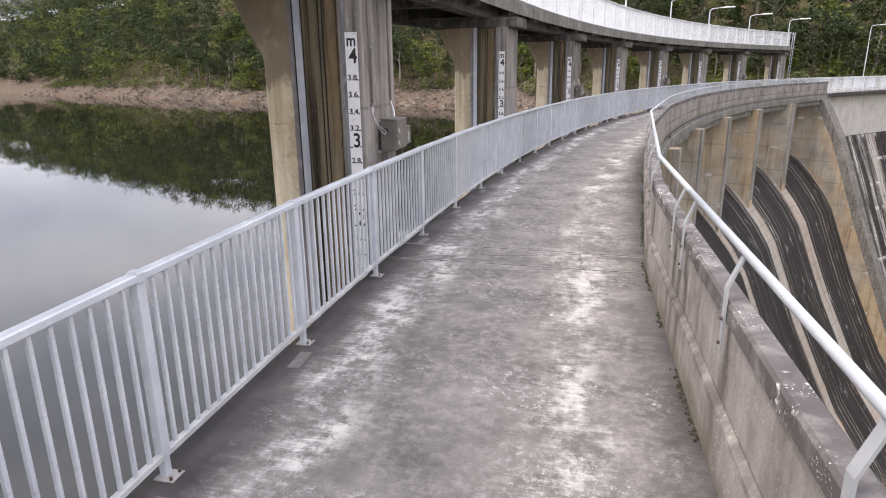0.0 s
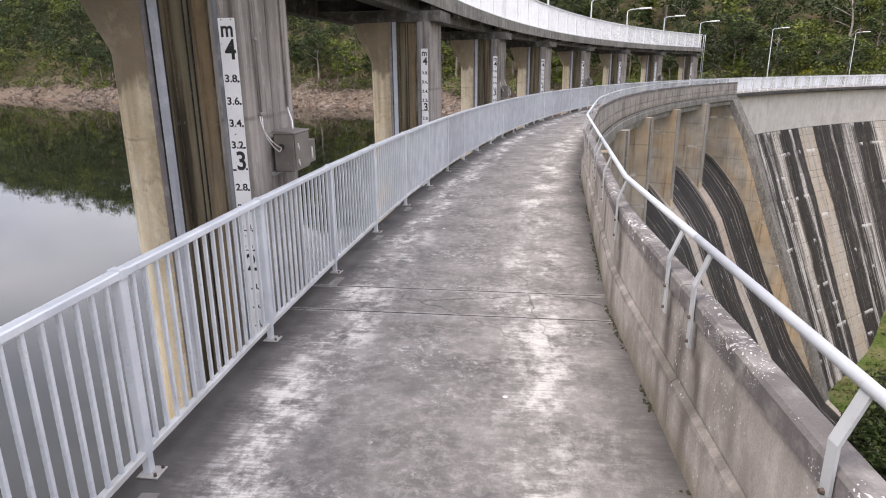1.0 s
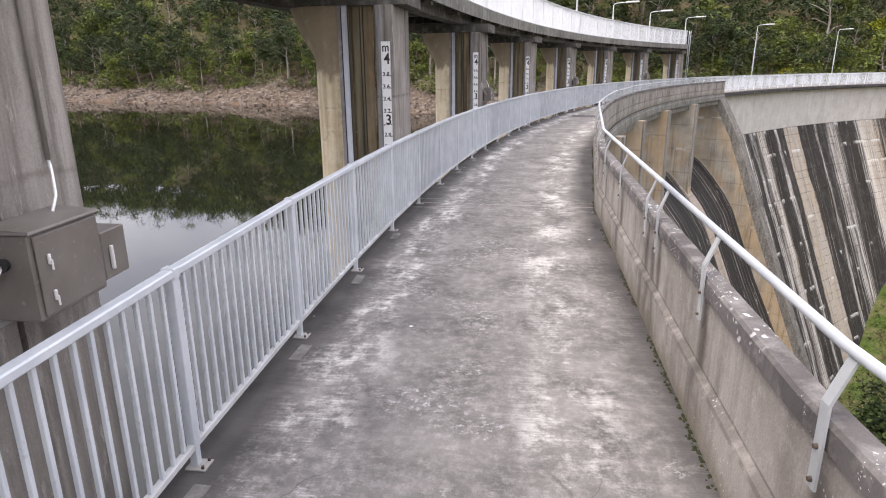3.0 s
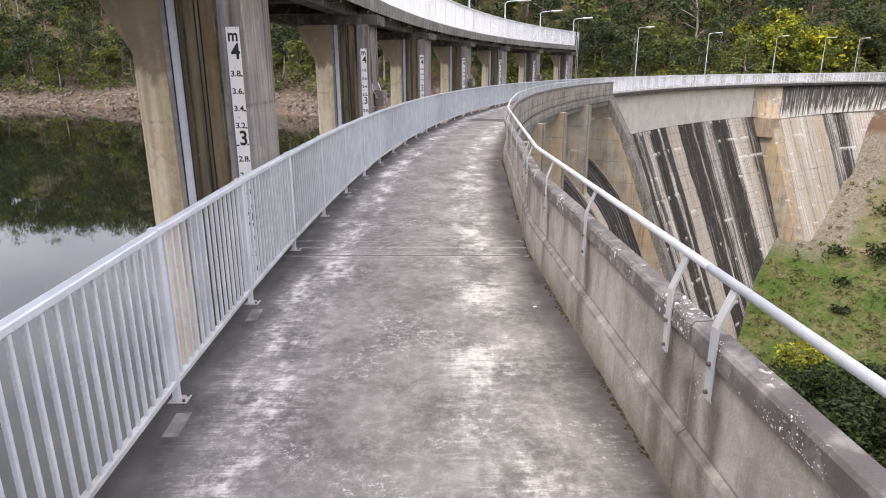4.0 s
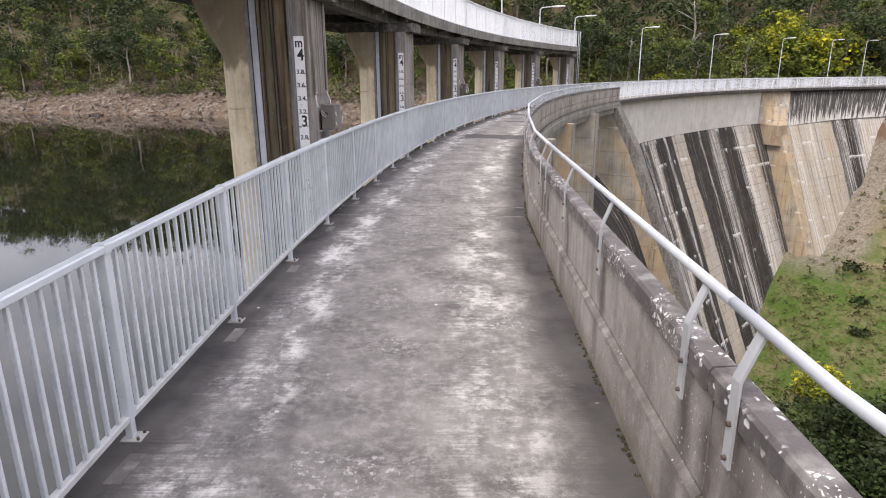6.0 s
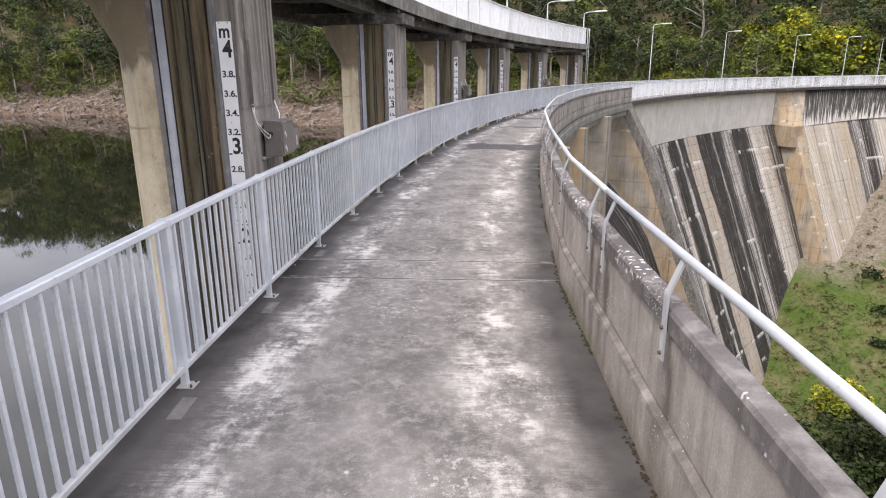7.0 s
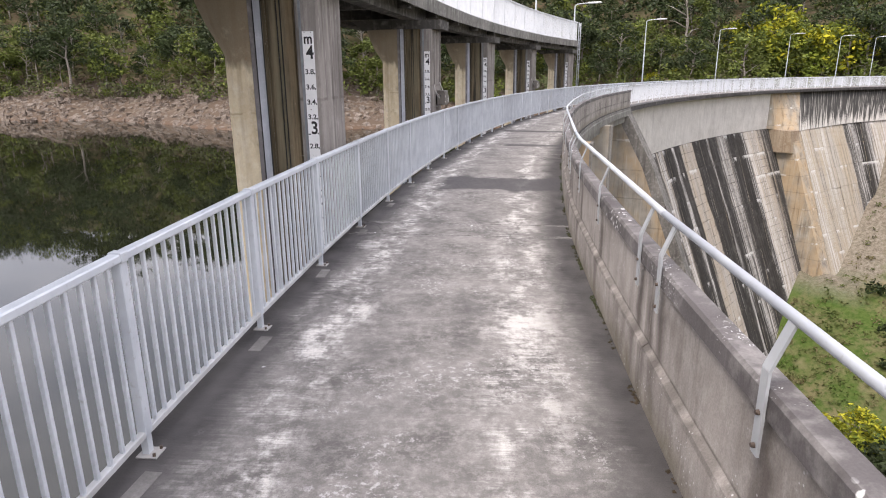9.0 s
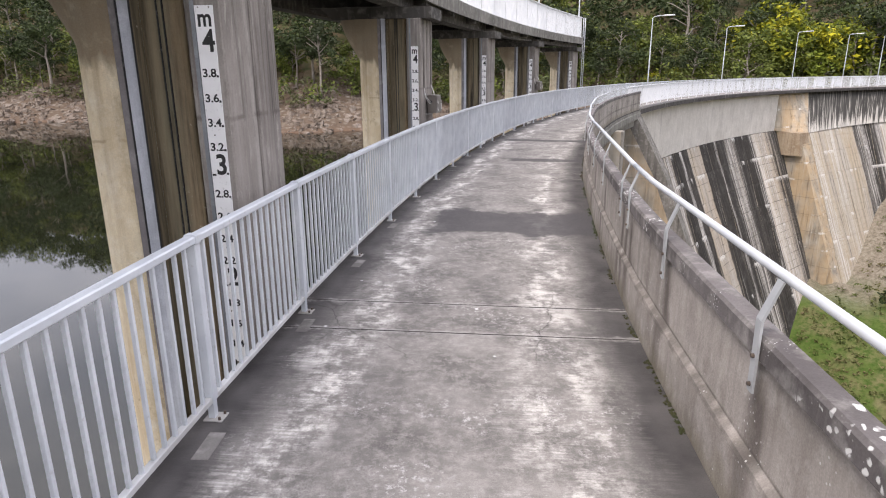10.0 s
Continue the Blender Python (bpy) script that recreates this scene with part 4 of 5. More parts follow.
def dam():
    # non-overflow wall with its smooth upper band and the sloping face under it
    bm = sweep([(99.6, -0.35), (96.5, -0.35), (96.5, -4.3), (96.62, -4.32), (face_R(-34) + 0.12, -34), (99.6, -34)], SPILL_1 + 0.5, 80, 1.0)
    wall = tagged(put("dam_wall", bm, "joint"), "curved concrete dam wall with black and tan water stains", "dam", kind="structure")
    rr = random.Random(5)
    for a, w, mat in ((SPILL_1 + 0.5, 2.1, "band"), (SPILL_1 + 2.6, 6.4, "band"), (SPILL_1 + 9.0, 7.3, "band"), (SPILL_1 + 16.3, 8.15, "band")):
        part("wall_panel", sweep([(96.6, -0.36), (96.47, -0.36), (96.47, -4.3), (96.6, -4.3)], a + 0.008, a + w - 0.008, 1.0), mat, wall, "smooth pale concrete band")
    # over the thicker section the wall leans out to meet the face below
    def leaning(a_top, b_top, a_low, b_low, R_low, z_low, mat, label):
        bm = bmesh.new()
        uvl = bm.loops.layers.uv.verify()
        n = 4
        rows = []
        for R0, R1, back in ((96.42, R_low, False), (96.62, (96.62, 96.62), True)):
            top = [bm.verts.new(P(R0, a_top + (b_top - a_top) * i / n, -0.36)) for i in range(n + 1)]
            foot = [bm.verts.new(P(R1[0] + (R1[1] - R1[0]) * i / n, a_low + (b_low - a_low) * i / n, z_low[0] + (z_low[1] - z_low[0]) * i / n)) for i in range(n + 1)]
            rows.append((top, foot))
        (t0, f0), (t1, f1) = rows
        for i in range(n):
            u0, u1 = radians(a_top + (b_top - a_top) * i / n) * 97.0, radians(a_top + (b_top - a_top) * (i + 1) / n) * 97.0
            f = bm.faces.new((t0[i], t0[i + 1], f0[i + 1], f0[i]))
            for loop, c in zip(f.loops, ((u0, 0.3), (u1, 0.3), (u1, 5.0), (u0, 5.0))):
                loop[uvl].uv = c
            bm.faces.new((t1[i], f1[i], f1[i + 1], t1[i + 1]))
            bm.faces.new((t0[i], t1[i], t1[i + 1], t0[i + 1]))
            bm.faces.new((f0[i], f0[i + 1], f1[i + 1], f1[i]))
        bm.faces.new((t0[0], f0[0], f1[0], t1[0]))
        bm.faces.new((t0[n], t1[n], f1[n], f0[n]))
        part("wall_panel", bm, mat, wall, label)

    leaning(54.99, 58.99, 54.99, 56.69, (96.42, 94.05), (-4.3, -4.55), "column", "brown-stained rough concrete")
    for i in range(8):
        a = 59.0 + 2 * i
        leaning(a, a + 1.995, a - 2.3, a - 0.305, (94.05, 94.05), (band_foot(a - 2.3), band_foot(a - 0.3)), "drip", "concrete streaked black from the kerb")
    part("coping", sweep([(99.6, -0.35), (99.6, -0.31), (96.42, 0.0), (96.3, -0.05), (96.3, -0.36), (96.5, -0.42)], SPILL_1, 80, 1.0), "crest", wall, "dark weathered concrete crest kerb")
    # formwork panels of the two sloping faces, each proud by its own little
    lift, wide = 2.35, 1.36
    for a0, a1, off, top in ((SPILL_1 + 0.9, STEP_A - 0.05, 0.0, -4.34), (STEP_A + 1.3, 75.0, 2.3, -4.5)):
        n = round((a1 - a0) / wide)
        for i in range(n):
            b0, b1 = a0 + (a1 - a0) * i / n, a0 + (a1 - a0) * (i + 1) / n
            z = top if off == 0 else band_foot(b0) - 0.03
            floor_z = min(lerp_table(b0, TOE), lerp_table(b1, TOE)) - 1.0
            while z > floor_z:
                p, z1 = rr.uniform(0.0, 0.05), z - lift
                R0, R1 = face_R(z) - off - p, face_R(z1 + 0.03) - off - p
                part("face_panel", sweep([(R0 + 0.3, z), (R0, z), (R1, z1 + 0.03), (R1 + 0.3, z1 + 0.03)], b0 + 0.01, b1 - 0.01, 1.4), "face" if off == 0 else "face_dry", wall)
                z = z1
    part("thick_section", sweep([(99.5, -4.56), (94.15, -4.56), (face_R(-34) - 2.2, -34), (99.5, -34)], STEP_A, 76, 1.0), "column", wall, "thicker dam section with a brown-stained side")
    part("block", sweep([(96.5, -4.35), (93.9, -4.45), (93.6, -6.9), (96.5, -6.9)], STEP_A - 0.35, STEP_A + 0.9, 1.0), "rust", wall, "orange-stained concrete block")
    return wall


dam_wall = dam()


def chute_R(z):
    return lerp_table(-z, [(4.7, 98.9), (5.03, 98.04), (5.95, 96.68), (7.12, 95.56), (8.53, 94.42), (9.95, 93.52), (13.35, 92.11), (15.77, 91.07), (22, 88.0), (27, 84.5), (31, 79.0), (33, 72.0)])


def spillway():
    zs = [-4.7, -4.8, -5.03, -5.4, -5.95, -6.5, -7.12, -7.8, -8.53, -9.95, -11.5, -13.35, -15.77, -19, -22, -27, -31, -33]
    body = None
    for k in range(-3, 7):
        a0, a1 = PIER_0 + k * PIER_STEP + 0.28, PIER_0 + (k + 1) * PIER_STEP + 0.28
        bm = sweep([(99.3, -34), (99.3, -5.4), (99.1, -4.8)] + [(chute_R(z), z) for z in zs] + [(72.0, -34)], a0 + 0.005, a1 - 0.005, 0.5)
        ob = put("spillway_chute", bm, "chute", body)
        if body is None:
            body = tagged(ob, "curved concrete spillway chute streaked black with algae", "spillway", kind="structure")
            body.name = "spillway"
            body.data.name = "spillway"
    return body


spillway()

# training wall that closes the spillway at its far end
prof = [(99.4, -0.4), (95.83, -0.24), (93.9, -3.7), (92.46, -7.3), (91.0, -11.1), (89.6, -14.4), (86.0, -23.0), (82.0, -34.0), (99.4, -34.0)]
training = tagged(put("training_wall", sweep(prof, SPILL_1 - 0.35, SPILL_1 + 0.52, 1.0), "column"), "orange-stained concrete training wall beside the spillway", "wall", kind="structure")
edge = prof[1:8]
part("front_edge", sweep([(R - 0.05, z + 0.02) for R, z in edge] + [(R + 0.62, z - 0.02) for R, z in edge[::-1]], SPILL_1 - 0.36, SPILL_1 + 0.53, 1.0), "weathered", training, "weathered grey sloping front edge")


# ---- walkway ----
def walkway():
    base = tagged(put("walkway", sweep([(99.12, -0.03), (99.12, -0.32), (95.72, -0.32), (95.72, -0.03)], SPILL_0, SPILL_1, 1.0), "joint"), "long curved concrete walkway along the dam crest", "walkway", kind="structure")
    edges = []
    for k in range(-3, 8):
        p = PIER_0 + k * PIER_STEP
        edges += [p + 0.08, p + 0.5]
    edges = [SPILL_0 - 4] + edges
    for a0, a1 in zip(edges, edges[1:] + [76.0]):
        part("slab", sweep([(99.16, 0.0), (95.74, 0.0), (95.74, -0.3), (99.16, -0.3)], a0 + 0.006, a1 - 0.006, 0.6), "deck", base)
    return base


walkway()


# ---- parapet with its handrail ----


def parapet():
    base = None
    prof = [(95.885, -0.02), (95.885, 0.36), (95.878, 0.385), (95.84, 0.415), (95.84, 0.98), (95.77, 0.98), (95.77, -0.02)]
    for k in range(-4, 11):
        a0, a1 = PAIR_0 + k * PAIR_STEP, min(PAIR_0 + (k + 1) * PAIR_STEP, SPILL_1 + 0.3)
        if a0 >= SPILL_1:
            continue
        ob = put("parapet_wall", sweep(prof, a0 + 0.004, a1 - 0.004, 0.5, PW), "parapet")
        tagged(ob, "low weathered concrete parapet wall with lichen spots", "parapet", "parapet walls", "structure")
        part("coping", sweep([(95.862, 0.925), (95.874, 0.935), (95.874, 1.035), (95.858, 1.055), (95.758, 1.06), (95.742, 1.045), (95.742, 0.925)], a0 + 0.004, a1 - 0.004, 0.5, PW), "coping", ob, "dark lichen-spotted coping")
    tagged(put("edge_beam", sweep([(95.9, -0.035), (95.7, -0.035), (95.7, -0.16), (95.655, -0.19), (95.655, -0.5), (95.9, -0.5)], SPILL_0, SPILL_1 + 0.3, 0.6, PW), "bridge"), "concrete edge beam under the parapet", "beam", kind="structure")


parapet()


def handrail(k):
    a0 = PAIR_0 + k * PAIR_STEP
    rail = empty("handrail", Matrix.Identity(4), "white tubular steel handrail on cranked flat brackets", "handrail", "parapet handrails")
    bends = [BEND_0 + PIER_STEP * n for n in range(-4, 9)]
    part("pipe", tube(bmesh.new(), [PW(95.81, a, 1.352) for a in [a0 + 0.001] + [b for b in bends if a0 + 0.1 < b < a0 + PAIR_STEP - 0.1] + [a0 + PAIR_STEP - 0.001]], 0.024, 12), "pipe", rail)
    for off in (0.165, 1.29, 2.33, 3.26):
        bm = bmesh.new()
        for y0, z0, y1, z1 in ((0.005, 0.76, 0.005, 1.14), (0.005, 1.14, -0.068, 1.335)):
            n = Vector((0, z1 - z0, y0 - y1)).normalized() * 0.006
            v = [bm.verts.new((x, y + s * n.y, z + s * n.z)) for y, z in ((y0, z0), (y1, z1)) for x in (-0.03, 0.03) for s in (-1, 1)]
            for f in ((0, 1, 3, 2), (4, 6, 7, 5), (0, 4, 5, 1), (2, 3, 7, 6), (0, 2, 6, 4), (1, 5, 7, 3)):
                bm.faces.new([v[i] for i in f])
        b = part("bracket", bm, "bracket", rail)
        b.matrix_basis = F(bay(95.88, a0 + off), a0 + off)
        for z in (0.8, 0.95):
            bb = bmesh.new()
            bmesh.ops.create_cone(bb, cap_ends=True, segments=8, radius1=0.013, radius2=0.01, depth=0.016, matrix=Matrix.Translation((0, 0.018, z)) @ Matrix.Rotation(radians(-90), 4, "X"))
            part("bolt", bb, "bolt", b)
    return rail


for k in range(-3, 11):
    if PAIR_0 + k * PAIR_STEP < SPILL_1 - 2:
        handrail(k)


# ---- balustrade ----
PANEL = R_RAIL * radians(POST_STEP)


def railing_panel(paint):
    rail = empty("railing_panel", Matrix.Identity(4), "galvanised steel railing panel with upright flat balusters", "railing", "walkway railing")
    part("top_rail", cube(0.0, PANEL, -0.036, 0.036, 1.25, 1.3, 0.008), paint, rail)
    part("bottom_rail", cube(0.03, PANEL - 0.03, -0.024, 0.024, 0.13, 0.172, 0.004), "grimy_" + paint, rail, "grimy bottom rail")
    post = part("post", box(cube(-0.036, 0.036, -0.03, 0.03, 0.14, 1.251, 0.004), -0.026, 0.026, -0.022, 0.022, 0.012, 0.14), paint, rail)
    part("cap", cube(-0.034, 0.034, -0.041, 0.041, 1.243, 1.307, 0.006), paint, post)
    for x in (-0.042, 0.042):
        bb = bmesh.new()
        bmesh.ops.create_cone(bb, cap_ends=True, segments=6, radius1=0.011, radius2=0.01, depth=0.022, matrix=Matrix.Translation((x, -0.062, 0.02)))
        part("bolt", bb, "bolt", post)
    part("base_plate", cube(-0.06, 0.06, -0.085, 0.05, 0.001, 0.011, 0.002), "plate", post)
    bar = part("baluster", cube(-0.0125, 0.0125, -0.0125, 0.0125, 0.165, 1.252, 0.003), paint, rail)
    for i in range(15):
        m = Matrix.Translation((PANEL * (i + 1) / 16, 0, 0))
        if i == 0:
            bar.matrix_basis = m
        else:
            shared("baluster", bar.data, m, rail)
    return rail


def post_frame(k):
    """Stands on post k, x towards the next post, y towards the lake."""
    a = POST_0 + k * POST_STEP
    here, there = P(R_RAIL, a), P(R_RAIL, a + POST_STEP)
    return Matrix.Translation(here) @ Matrix.Rotation(math.atan2(there.y - here.y, there.x - here.x), 4, "Z")


panel = railing_panel("rail")
panel.matrix_basis = post_frame(-8)
for k in range(-7, 70):
    copy_thing(panel, post_frame(k))
crest_step = math.degrees(PANEL / 96.55)
# crest and bridge panels: the brightness from exposure is in their colour
lightened_panel = railing_panel("lightened_rail")
lightened_panel.matrix_basis = F(96.55, SPILL_1 + 0.35) @ Matrix.Rotation(radians(-crest_step / 2), 4, "Z")
tagged(lightened_panel, "pale steel railing panel on the dam crest kerb", group="crest railing")
for k in range(1, 36):
    ob = copy_thing(lightened_panel, F(96.55, SPILL_1 + 0.35 + k * crest_step) @ Matrix.Rotation(radians(-crest_step / 2), 4, "Z"))
    tagged(ob, "pale steel railing panel on the dam crest kerb", group="crest railing")


# ---- piers ----
def loft(rings):
    bm = bmesh.new()
    rows = [[bm.verts.new(p) for p in r] for r in rings]
    n = len(rows[0])
    for a, b in zip(rows, rows[1:]):
        for k in range(n):
            bm.faces.new((a[k], a[(k + 1) % n], b[(k + 1) % n], b[k]))
    bm.faces.new(rows[0][::-1])
    bm.faces.new(rows[-1])
    return bm


def text_mesh(body, size):
    cu = bpy.data.curves.new("gauge_text", "FONT")
    cu.body, cu.size, cu.align_x, cu.align_y, cu.extrude, cu.offset = body, size, "CENTER", "CENTER", 0.001, size * 0.022
    ob = bpy.data.objects.new("gauge_text", cu)
    scene.collection.objects.link(ob)
    me = bpy.data.meshes.new_from_object(ob.evaluated_get(bpy.context.evaluated_depsgraph_get()))
    bpy.data.objects.remove(ob)
    me.materials.clear()
    me.materials.append(MAT["ink"])
    return me


THICK = 1.13


def gauge_board():
    g = empty("gauge_board", Matrix.Identity(4), "white enamel depth gauge board with black metre figures", "gauge", "depth gauges")
    part("board", cube(-0.014, -0.004, 0.388, 0.543, -0.3, 2.8, 0.002), "gauge", g)
    # reads towards the approaching walker: seen from -x, y runs to the left
    turn = Matrix(((0, 0, -1, 0), (-1, 0, 0, 0), (0, 1, 0, 0), (0, 0, 0, 1)))
    def mark(txt, size, y, z, wide=1.0):
        shared("figure", text_mesh(txt, size), Matrix.Translation((-0.0155, y, z)) @ turn @ Matrix.Diagonal((wide, 1, 1, 1)), g)
    for v in (12, 14, 16, 18, 22, 24, 26, 28, 32, 34, 36, 38):
        mark("%.1f" % (v / 10), 0.092, 0.47, v / 10 - 1.522, 1.08)
    for v in (2, 3, 4):
        mark(str(v), 0.24, 0.447, v - 1.477, 0.88)
    mark("m", 0.19, 0.465, 2.7, 0.84)
    dot = cube(-0.017, -0.0142, -0.009, 0.009, -0.009, 0.009)
    me = part("dot", dot, "ink", g)
    me.matrix_basis = Matrix.Translation((0, 0.4, 1.6 - 1.545))
    for v in (1.2, 1.4, 1.8, 2.0, 2.2, 2.4, 2.6, 2.8, 3.0, 3.2, 3.4, 3.6, 3.8):
        shared("dot", me.data, Matrix.Translation((0, 0.4, v - 1.545)), g)
    bar = part("tick", cube(-0.017, -0.0142, -0.017, 0.017, -0.008, 0.008), "ink", g)
    bar.matrix_basis = Matrix.Translation((0, 0.521, 3 - 1.555))
    shared("tick", bar.data, Matrix.Translation((0, 0.521, 2 - 1.555)), g)
    screw = part("screw", cube(-0.018, -0.0142, -0.005, 0.005, -0.005, 0.005), "bolt", g)
    screw.matrix_basis = Matrix.Translation((0, 0.42, 2.785))
    for y, z in ((0.51, 2.785), (0.48, 1.78), (0.48, 0.8), (0.5, 0.2)):
        shared("screw", screw.data, Matrix.Translation((0, y, z)), g)
    return g


def nose(z):
    return lerp_table(z, [(-12, 1.86), (2.5, 1.86), (2.56, 1.88), (2.9, 2.1), (3.15, 2.22), (3.37, 2.3)])


def bridge_pier():
    p = empty("bridge_pier", Matrix.Identity(4), "tall concrete bridge pier with rounded cream nose and gate slot", "pier", "bridge piers")
    part("rear_leg", cube(0.0, 0.555, 0.33, 0.64, -12, 3.37, 0.015), "pier", p, "grey streaked concrete")
    part("rear_leg", cube(0.595, THICK, 0.33, 0.64, -12, 3.37, 0.015), "pier", p, "grey streaked concrete")
    part("slot_wall", cube(0.12, THICK - 0.1, 0.655, 1.087, -12, 3.37), "slot", p, "dark brown stained gate slot")
    part("slot_wall", cube(0.09, 0.119, 0.69, 0.866, -12, 3.37, 0.01), "slot", p)
    part("slot_wall", cube(0.1, 0.119, 0.93, 1.06, -12, 3.37, 0.008), "slot", p)
    rings = []
    for z in (-12, 0, 1.2, 2.35, 2.5, 2.56, 2.72, 2.9, 3.02, 3.15, 3.27, 3.37):
        n = nose(z)
        d = n - 1.24
        ring = [(THICK, 1.285, z), (0.0, 1.285, z)] + [(THICK / 2 - THICK / 2 * math.cos(t * math.pi / 14), 1.24 + 0.28 * d + 0.72 * d * math.sin(t * math.pi / 14), z) for t in range(0, 15)]
        rings.append(ring)
    part("nose", loft(rings), "cream", p, "cream concrete rounded nose")
    g = part("gate_guide", cube(-0.006, 0.2, 1.104, 1.205, -12, 3.37, 0.004), "steel", p, "pale steel gate guide")
    part("seal", cube(-0.012, -0.002, 1.09, 1.103, -12, 3.37), "black", g)
    part("slot_wall", cube(0.0, 0.119, 1.088, 1.103, -12, 3.37), "slot", p)
    part("seal", cube(-0.009, 0.1, 1.206, 1.218, -12, 3.37), "black", g)
    part("guide_flange", cube(-0.004, 0.2, 1.219, 1.284, -12, 3.37, 0.006), "flange", p, "dull mauve-grey edge of the gate guide")
    part("angle_strip", cube(-0.01, 0.16, 0.55, 0.585, -12, 3.37, 0.004), "angle", p, "grey steel edge angle")
    part("angle_strip", cube(0.05, 0.16, 0.586, 0.655, -12, 3.37, 0.004), "angle", p, "grey steel edge angle")
    part("seal", cube(0.088, 0.119, 0.868, 0.877, -12, 3.37), "black", p)
    part("slot_wall", cube(0.094, 0.119, 0.879, 0.916, -12, 3.37, 0.004), "slot", p)
    part("seal", cube(0.088, 0.119, 0.918, 0.927, -12, 3.37), "black", p)
    # crosshead and haunch carry the under-bridge shade in their colour
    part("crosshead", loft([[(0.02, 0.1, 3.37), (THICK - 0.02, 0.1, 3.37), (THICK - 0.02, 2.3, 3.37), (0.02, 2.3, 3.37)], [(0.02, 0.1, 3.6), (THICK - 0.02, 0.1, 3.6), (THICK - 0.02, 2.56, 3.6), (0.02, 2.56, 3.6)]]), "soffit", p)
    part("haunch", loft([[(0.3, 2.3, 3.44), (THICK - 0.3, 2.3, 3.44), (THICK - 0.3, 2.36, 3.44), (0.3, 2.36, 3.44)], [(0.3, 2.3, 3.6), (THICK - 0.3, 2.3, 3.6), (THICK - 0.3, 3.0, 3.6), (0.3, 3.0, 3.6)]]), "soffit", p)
    return p


def junction_box():
    b = empty("junction_box", Matrix.Identity(4), "brown-grey steel electrical box with a hasp on the pier", "electrical box", "pier junction boxes")
    body = part("body", cube(0.4, 0.85, 0.085, 0.288, 1.365, 1.745, 0.006), "box", b)
    part("rain_lid", loft([[(0.39, 0.068, 1.747), (0.86, 0.068, 1.747), (0.86, 0.29, 1.747), (0.39, 0.29, 1.747)], [(0.398, 0.075, 1.757), (0.852, 0.075, 1.757), (0.852, 0.29, 1.772), (0.398, 0.29, 1.772)]]), "box", b, "sloping sheet lid")
    gland = bmesh.new()
    bmesh.ops.create_cone(gland, cap_ends=True, segments=12, radius1=0.03, radius2=0.024, depth=0.03, matrix=Matrix.Translation((0.388, 0.2, 1.62)) @ Matrix.Rotation(radians(90), 4, "Y"))
    part("cable_gland", gland, "black", body)
    door = part("door", cube(0.42, 0.83, 0.071, 0.084, 1.385, 1.73, 0.004), "box", b)
    for z in (1.44, 1.6):
        latch = part("latch", cube(0.47, 0.485, 0.058, 0.07, z, z + 0.045, 0.003), "bright", door)
        part("lever", cube(0.473, 0.482, 0.05, 0.057, z - 0.025, z + 0.02, 0.002), "bright", latch)
    unit = part("side_unit", cube(0.854, 1.05, 0.085, 0.288, 1.395, 1.635, 0.006), "box", b)
    part("hasp", cube(0.9, 0.915, 0.064, 0.084, 1.44, 1.56, 0.004), "bright", unit)
    for z in (1.36, 1.74):
        part("fixing_strap", cube(0.37, 0.88, 0.289, 0.329, z - 0.03, z, 0.003), "conduit", b)
    return b


def conduits():
    c = empty("conduit", Matrix.Identity(4), "electrical conduits running up the pier with bright bent ends", "conduit", "pier conduits")
    for dx in (0.185, 0.228):
        part("tube", tube(bmesh.new(), [(dx, 0.312, 3.6), (dx, 0.312, 1.93)], 0.0085, 8), "stained", c)
        e = (dx - 0.185) * 1.5
        part("bend", tube(bmesh.new(), [(dx, 0.312, 1.93), (dx + 0.004, 0.308, 1.86 - e), (dx + 0.03, 0.29, 1.78 - e), (dx + 0.075, 0.25, 1.69 - e), (dx + 0.12, 0.215, 1.64 - e), (0.35, 0.202, 1.615 - e * 0.5), (0.385, 0.2, 1.615)], 0.0052, 8), "bright", c, "bright bare metal bend")
    part("tube", tube(bmesh.new(), [(0.9, 0.312, 3.6), (0.9, 0.312, 1.98)], 0.012, 8), "stained", c)
    part("bend", tube(bmesh.new(), [(0.9, 0.312, 1.98), (0.88, 0.29, 1.93), (0.8, 0.23, 1.83), (0.72, 0.2, 1.768)], 0.008, 8), "bright", c, "bright bare metal bend")
    for z in (1.94, 2.62, 3.25):
        part("saddle", cube(0.172, 0.24, 0.294, 0.329, z, z + 0.026, 0.004), "stained", c)
    return c


pier_0, gauge_0, box_0, cond_0 = bridge_pier(), gauge_board(), junction_box(), conduits()
for k in range(-2, 8):
    a = PIER_0 + k * PIER_STEP
    R = 99.0 + lerp_table(k, [(-2, 0.0), (2, 0.01), (3, 0.045), (4, 0.115), (5, 0.2), (6, 0.32), (7, 0.44)])
    for ob, wanted in ((pier_0, True), (gauge_0, True), (box_0, k % 2 == 0), (cond_0, k % 2 == 0)):
        if wanted and k == -2:
            ob.matrix_basis = F(R, a)
        elif wanted:
            copy_thing(ob, F(R, a))


